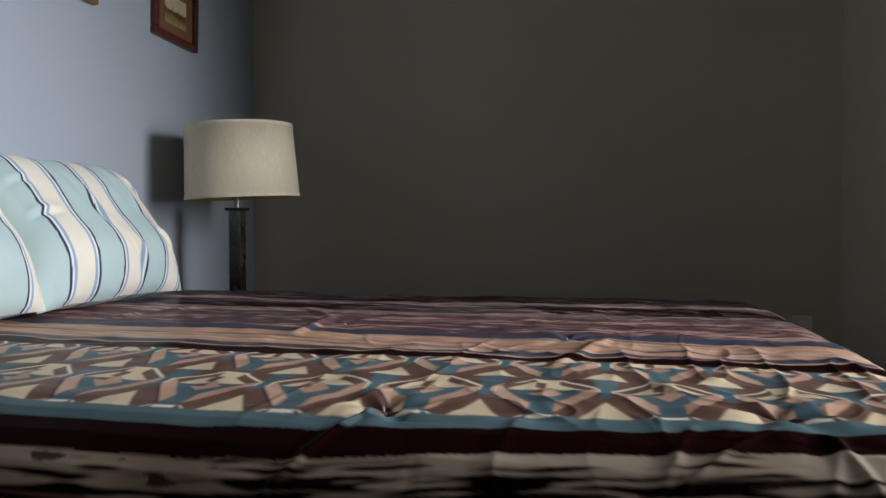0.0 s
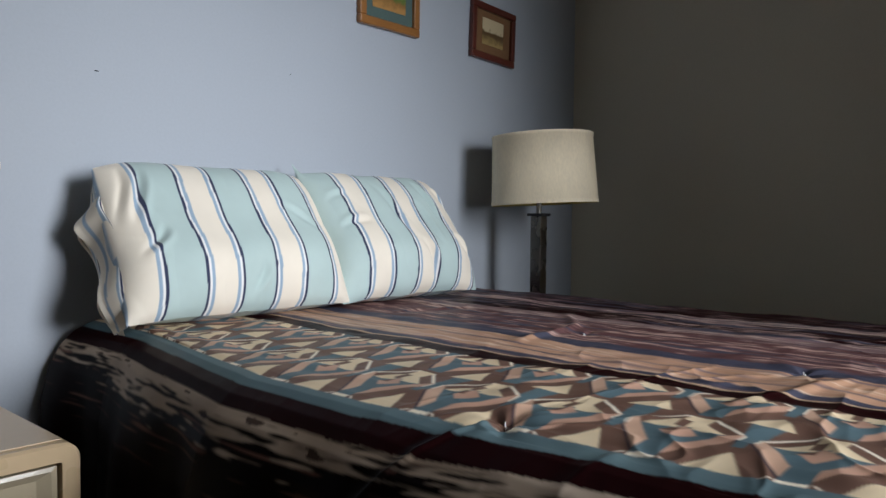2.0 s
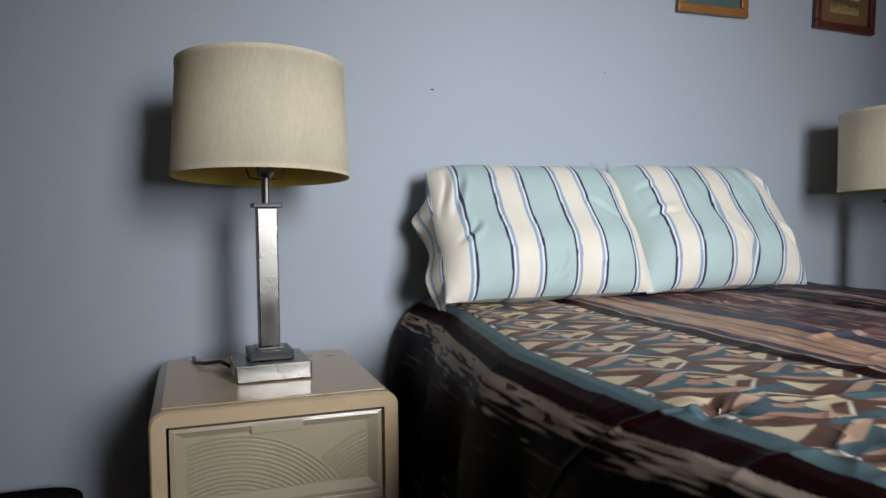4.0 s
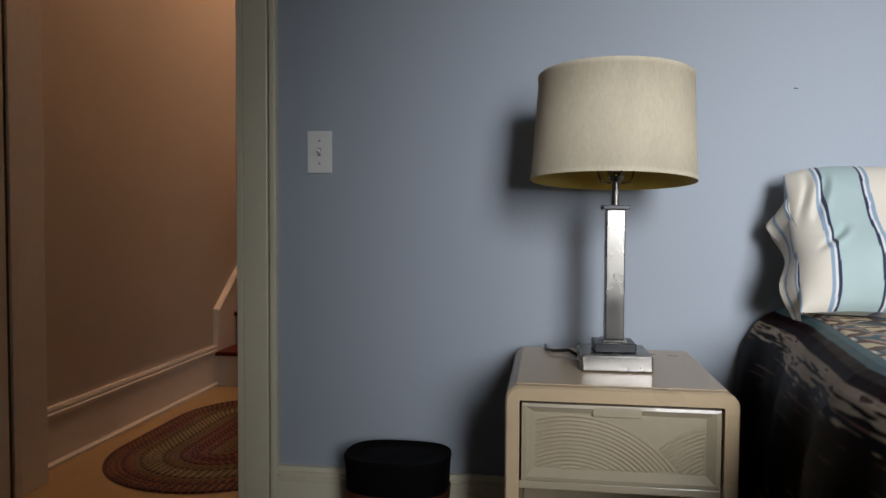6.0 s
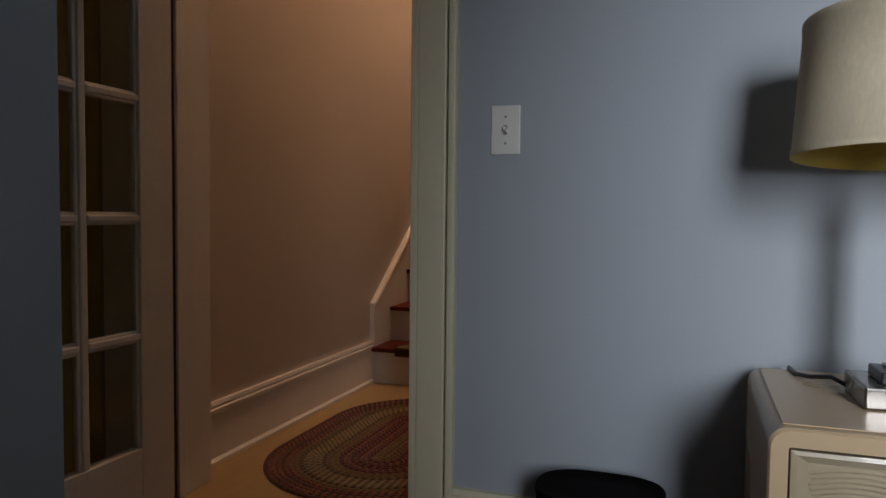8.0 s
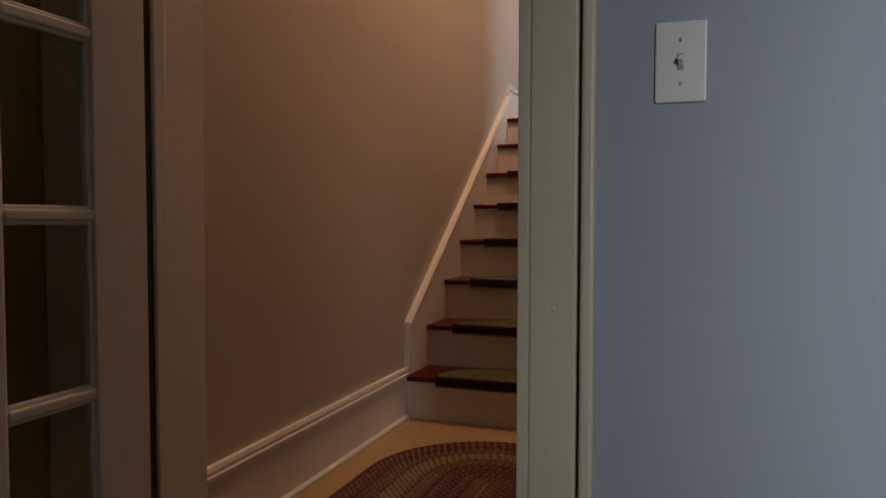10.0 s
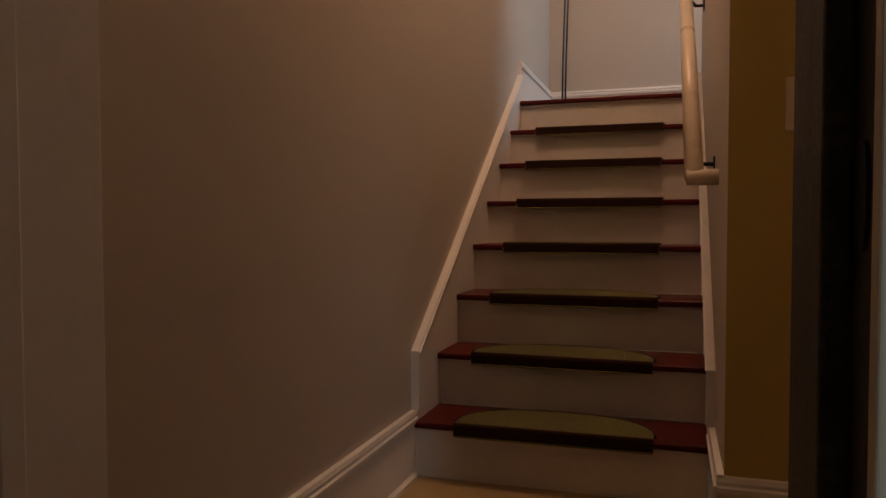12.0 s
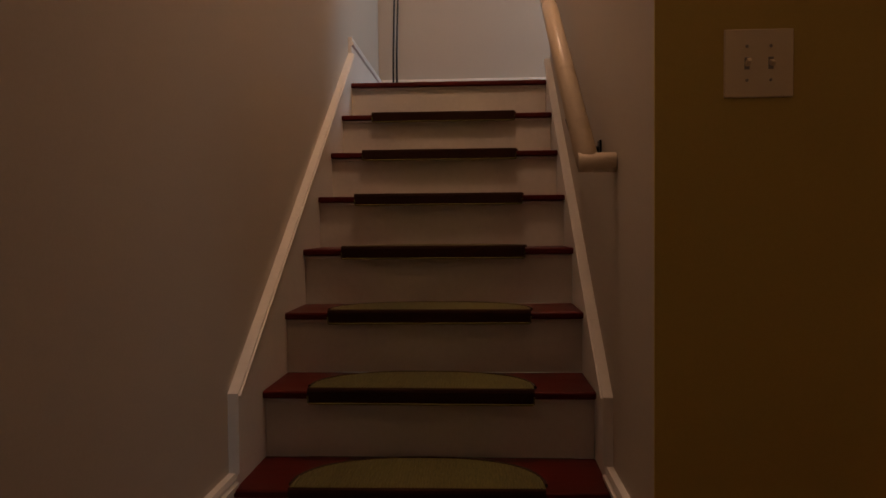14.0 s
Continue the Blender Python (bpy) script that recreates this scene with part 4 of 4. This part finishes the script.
    dz += 0.0016 * amp * math.sin((x * 14 + y * 62) + 5 * nz(x * 5, y * 3, 2.2)) * max(0.0, 0.35 + nz(x * 6, y * 4, 8.0))
    zz += dz * top * flat
    up = max(0.0, min(1.0, (z - 0.60) / 0.13))
    zz += pull * up * max(0.0, 1 - drop * 4)
    x -= pull * (1 - up * up)
    if z < 0.72 and s < 1.3:
        f = min(1, (0.72 - z) / 0.2)
        x += f * (0.016 * math.sin(y * 17 + 2.5 * nz(y * 2.3, 0.4)) + 0.01 * nz(y * 9, z * 3)) + 0.01 * f
    if s > 2.48 and z < 0.72:
        x += 0.012 * math.sin(y * 15) * min(1, (0.72 - z) / 0.2)
    if drop > 0.03:
        y += min(1, drop / 0.25) * 0.014 * math.sin(x * 16 + 2 * nz(x * 2, 3.3))
    if s < 1.33 and y > -0.8:
        x += 0.078 * min(1.0, (y + 0.8) / 0.5) * min(1.0, (1.33 - s) / 0.12)
    return x, y, zz


def printed_grid(name, us, vs, point, colour, mat, parent):
    verts, cols = [], []
    for u in us:
        for v in vs:
            verts.append(point(u, v))
            cols.append((*colour(u, v), 1.0))
    n = len(vs)
    faces = [(i * n + j, i * n + j + 1, (i + 1) * n + j + 1, (i + 1) * n + j) for i in range(len(us) - 1) for j in range(n - 1)]
    me = bpy.data.meshes.new(name)
    me.from_pydata(verts, [], faces)
    at = me.color_attributes.new("print", "FLOAT_COLOR", "POINT")
    at.data.foreach_set("color", np.array(cols, dtype=np.float32).ravel())
    me.polygons.foreach_set("use_smooth", [True] * len(faces))
    me.materials.append(mat)
    me.update()
    ob = new(name, me)
    if parent is not None:
        ob.parent = parent
    return ob


def steps(a, b, h):
    n = max(1, round((b - a) / h))
    return [a + (b - a) * k / n for k in range(n)]


bed = thing("bed", "full bed with tall mattress under the printed spread", "bed")
part("box_spring", box(BX0 + 0.05, BX1 - 0.05, BY0 + 0.10, BY1, 0.20, 0.42, 0.02, 3), M_MATTRESS, bed)
part("mattress", box(BX0 + 0.06, BX1 - 0.06, BY0 + 0.12, BY1, 0.421, 0.715, 0.03, 4), M_MATTRESS, bed)
for x in (BX0 + 0.12, BX1 - 0.12):
    for y in (BY0 + 0.2, BY1 - 0.1):
        part("leg", lathe(bmesh.new(), [(0.02, 0), (0.025, 0.01), (0.022, 0.199)], 14, (x, y, 0), True), M_BLACK, bed)

us = steps(0.56, 0.72, 0.012) + steps(0.72, 0.92, 0.0032) + steps(0.92, 1.25, 0.0024) + steps(1.25, 1.60, 0.0019) + steps(1.60, 2.5, 0.0034) + steps(2.5, 3.12, 0.02) + [3.12]
vs = steps(-2.56, -1.95, 0.012) + steps(-1.95, -0.03, 0.0026) + [-0.03]
spread = thing("bedspread", "rumpled bedspread printed in brown, teal and cream geometric bands", "bedspread")
printed_grid("cloth", us, vs, spread_point, spread_colour, M_SPREAD, spread)
for tx, ty, k in TUFTS:
    px, py, pz = spread_point(tx, ty)
    knot = tube(bmesh.new(), [(px - 0.004, py, pz - 0.001), (px, py - 0.002, pz + 0.004), (px + 0.004, py, pz - 0.001)], 0.0016, 6)
    tube(knot, [(px, py, pz + 0.003), (px + 0.003, py + 0.002, pz + 0.011 * k)], 0.0009, 5)
    part("tuft", knot, M_MATTRESS, spread, "small white thread tuft")

# pillows
P_TEAL, P_CREAM, P_NAVY, P_BLUE, P_WHITE = (0.46, 0.575, 0.555), (0.82, 0.74, 0.62), (0.022, 0.030, 0.075), (0.30, 0.40, 0.51), (0.80, 0.80, 0.78)


def stripe(u):
    """Woven stripes across the pillow's length, one repeat every 0.18 m."""
    p = u % 0.18
    for a, b, c in ((0, 0.0065, P_NAVY), (0.0065, 0.012, P_WHITE), (0.012, 0.020, P_BLUE), (0.020, 0.076, P_CREAM), (0.076, 0.084, P_BLUE), (0.084, 0.0895, P_WHITE),
                    (0.0895, 0.096, P_NAVY)):
        if a <= p < b:
            return c
    return P_TEAL


def hem_stripe(u):
    """The turned hem: cream with two navy and blue bands."""
    for a, b, c in ((0.0, 0.012, P_CREAM), (0.062, 0.074, P_NAVY), (0.074, 0.080, P_WHITE), (0.080, 0.090, P_BLUE), (0.122, 0.130, P_BLUE)):
        if a <= u < b:
            return c
    return P_CREAM


def pillow(label, length, height, thick, phase, seed, place, flap, creases):
    """Lies in x (length) and z (height), stuffed along y; front face looks to -y."""
    t = thing("pillow", label, "pillow", "pillows on the bed")

    def point(front):
        def at(u, w):
            a, b = 2 * u / length - 1, 2 * w / height - 1
            full = (max(0.0, 1 - abs(a) ** 4.5) ** 0.55) * (max(0.0, 1 - abs(b) ** 3.4) ** 0.55)
            x = (u - length / 2) * (1 - 0.030 * (1 - b * b) * abs(a) ** 3)
            z = (w - height / 2) * (1 - 0.035 * (1 - a * a) * abs(b) ** 3)
            # soft hollows, then cloth pulled into sharper ridges near the corners and the lower edge
            wr = 0.0050 * nz(u * 5 + seed, w * 5, 1.0) + 0.0018 * nz(u * 16 + seed, w * 11, 2.0)
            edge = max(abs(a) ** 3, abs(b) ** 3)
            wr += (0.002 + 0.006 * edge) * (abs(nz(u * 9 + w * 7, w * 6 - u * 5, seed)) ** 0.7 - 0.35)
            wr += 0.006 * max(0.0, -b - 0.55) * math.sin(u * 52 + 6 * nz(u * 5, seed))
            for u0, w0, u1, w1, k in creases:
                uu, vv = u1 - u0, w1 - w0
                ll = math.hypot(uu, vv)
                f = ((u - u0) * uu + (w - w0) * vv) / ll / ll
                if 0 < f < 1:
                    off = ((u - u0) * vv - (w - w0) * uu) / ll + 0.006 * math.sin(f * 5)
                    wr += k * math.sin(PI * f) * (0.007 * math.exp(-(off / 0.010) ** 2) - 0.008 * math.exp(-((off - 0.017) / 0.009) ** 2))
            y = -thick / 2 * full - wr * (0.35 + 0.65 * full) if front else thick * 0.85 * full
            y += -0.022 * math.exp(-((b + 0.45) / 0.4) ** 2) * full if front else 0
            x *= 1 - (0.10 if a > 0 and not flap else 0.055) * max(0.0, (b - 0.1) / 0.9) ** 1.8 * (1.0 if a > 0 or flap else 0.1)
            z -= 0.022 * max(0.0, b) * abs(a) ** 6 * (1.0 if a > 0 or flap else 0.0)
            if not flap:
                z += 0.034 * math.exp(-((a + 1) / 0.030) ** 2) * math.exp(-((b - 1) / 0.07) ** 2)
                x += 0.008 * math.sin(w * 38) * max(0.0, a - 0.8) * 5
            x += 0.003 * nz(w * 9, seed) + 0.0015 * nz(w * 26, u * 8, seed)
            z += 0.005 * nz(u * 9, seed, 4.4) * abs(b) ** 2
            return x, y, z
        return at

    def colour(u, w):
        wv = 0.004 * nz(w * 4, u * 3, seed) + 0.0008 * nz(w * 22, u * 6, seed)
        return stripe(u - phase + wv)

    uu = steps(0, length, 0.0019) + [length]
    ww = steps(0, height, 0.006) + [height]
    printed_grid("case_front", uu, ww, point(True), colour, M_PILLOW, t)
    printed_grid("case_back", steps(0, length, 0.012) + [length], steps(0, height, 0.012) + [height], point(False), colour, M_PILLOW, t)
    if flap:
        # the open end: two layers that fall back from the face, slack in the middle
        def hem(k):
            def at(u, w):
                f = u / 0.15
                b = 2 * w / height - 1
                reach = 0.014 + 0.034 * math.exp(-((b - 0.42) / 0.24) ** 2) + 0.030 * math.exp(-((b + 0.62) / 0.30) ** 2)
                x0 = -length / 2 * (1 - 0.055 * max(0.0, (b - 0.1) / 0.9) ** 1.8) + 0.024
                x = x0 - (f * reach if k == 0 else f * (reach - 0.020))
                slack = math.sin(PI * min(1.0, f * 1.15)) * max(0.0, 1 - b * b) ** 0.5
                y = (-0.034 * slack + 0.060 * f ** 1.5) if k == 0 else (0.065 + 0.020 * slack + 0.045 * f)
                y += 0.012 * f * math.sin(b * 4.2 + 0.6 + k) + 0.004 * nz(w * 10, u * 12, k + 3.3) * f
                y -= 0.010 * math.exp(-((u - 0.055 - 0.05 * b) / 0.014) ** 2) * max(0.0, 1 - b * b)
                z = (w - height / 2) * (1 - 0.06 * f) - (0.012 + 0.050 * f) * max(0.0, b) ** 2
                return x, y, z
            return at

        for k in (0, 1):
            printed_grid("open_hem", steps(0, 0.15, 0.003) + [0.15], steps(0, height, 0.006) + [height], hem(k),
                         lambda u, w: hem_stripe(u + 0.010 * math.sin(w * 7)), M_PILLOW, t)
    t.matrix_world = place
    return t


pillow("teal and cream striped pillow, open case hem flopping, against the wall", 0.60, 0.405, 0.150, 0.163, 1.7, pose(1.540, -0.196, 0.934, -31, 0, 0), True,
       ((0.06, 0.38, 0.035, 0.20, 1.2), (0.10, 0.36, 0.07, 0.20, 1.0), (0.12, 0.19, 0.05, 0.11, 1.1), (0.42, 0.28, 0.56, 0.19, 0.5), (0.335, 0.09, 0.30, 0.01, 1.2), (0.56, 0.40, 0.58, 0.05, 0.5)))
pillow("teal and cream striped pillow leaning against the wall", 0.555, 0.41, 0.150, 0.075, 6.2, pose(2.098, -0.188, 0.936, -31, 0, 0), False,
       ((0.03, 0.21, 0.14, 0.235, 1.0), (0.02, 0.30, 0.10, 0.33, 0.7), (0.22, 0.36, 0.31, 0.14, 0.7), (0.31, 0.15, 0.37, 0.02, 1.2), (0.40, 0.38, 0.455, 0.20, 1.0),
        (0.46, 0.17, 0.53, 0.10, 1.2), (0.49, 0.36, 0.545, 0.27, 1.2), (0.36, 0.30, 0.40, 0.12, 0.8)))

# ---- braided rug ----


def rug():
    t = thing("braided_rug", "oval braided rug in maroon, olive and tan on the hall floor", "rug")
    cx, cy, rx, ry, pitch = -0.655, 0.985, 0.455, 0.690, 0.0215
    pal = {"d": ((0.035, 0.006, 0.008), (0.36, 0.13, 0.05)), "k": ((0.014, 0.006, 0.008), (0.24, 0.06, 0.03)), "o": ((0.17, 0.125, 0.035), (0.04, 0.018, 0.010)),
           "t": ((0.34, 0.26, 0.11), (0.10, 0.065, 0.025)), "b": ((0.12, 0.06, 0.018), (0.25, 0.16, 0.05)), "r": ((0.17, 0.018, 0.016), (0.03, 0.008, 0.008))}
    order = "kddkdbotttobbrdrrdrbb"
    n = int(rx / pitch)
    for k in range(n):
        a, b = rx - (k + 0.5) * pitch, ry - (k + 0.5) * pitch
        straight, r = b - a, a
        if r < 0.008:
            break
        length = 2 * math.pi * r + 4 * straight
        cnt = max(24, int(length / 0.0056))
        c1, c2 = pal[order[min(k, len(order) - 1)]]
        verts, cols, faces = [], [], []
        for i in range(cnt):
            d = length * i / cnt
            if d < 2 * straight:
                px, py, nx, ny = r, -straight + d, 1, 0
            elif d < 2 * straight + math.pi * r:
                g = (d - 2 * straight) / r
                px, py, nx, ny = r * math.cos(g), straight + r * math.sin(g), math.cos(g), math.sin(g)
            elif d < 4 * straight + math.pi * r:
                px, py, nx, ny = -r, straight - (d - 2 * straight - math.pi * r), -1, 0
            else:
                g = (d - 4 * straight - math.pi * r) / r
                px, py, nx, ny = -r * math.cos(g), -straight - r * math.sin(g), -math.cos(g), -math.sin(g)
            for j in range(6):
                q = math.pi * j / 5
                ph = d / 0.030 + j * 0.13 + k * 0.37
                up = 0.5 + 0.5 * math.cos(2 * math.pi * ph)
                off = -math.cos(q) * pitch * 0.53
                verts.append((cx + px + nx * off, cy + py + ny * off, 0.0015 + math.sin(q) * (0.0075 + 0.0035 * up)))
                f = 1.0 if (ph + 0.15 * nz(d * 30, k)) % 1.0 < 0.42 else 0.0
                cols.append((*shade_of(blend(c1, c2, f * (0.85 + 0.3 * nz(d * 8, k * 3.0))), 0.78), 1))
        for i in range(cnt):
            j2 = (i + 1) % cnt
            for j in range(5):
                faces.append((i * 6 + j, i * 6 + j + 1, j2 * 6 + j + 1, j2 * 6 + j))
        me = bpy.data.meshes.new("braid")
        me.from_pydata(verts, [], faces)
        at = me.color_attributes.new("print", "FLOAT_COLOR", "POINT")
        at.data.foreach_set("color", np.array(cols, dtype=np.float32).ravel())
        me.materials.append(M_BRAID)
        ob = new("braid", me)
        ob.parent = t
    return t


rug()

# hall lamp over the foot of the stairs
hall_lamp = thing("hall_lamp", "small glowing hall ceiling globe lamp", "ceiling lamp")
part("rod", tube(bmesh.new(), [(-0.62, 2.05, 3.93), (-0.62, 2.05, HCEIL - 0.002)], 0.006, 8), M_DARK, hall_lamp)
part("shade", lathe(bmesh.new(), [(0.02, 0.16), (0.10, 0.10), (0.13, 0.02), (0.131, 0.02), (0.102, 0.103), (0.021, 0.165)], 32, (-0.62, 2.05, 3.83)), M_LINEN, hall_lamp, smooth=True)
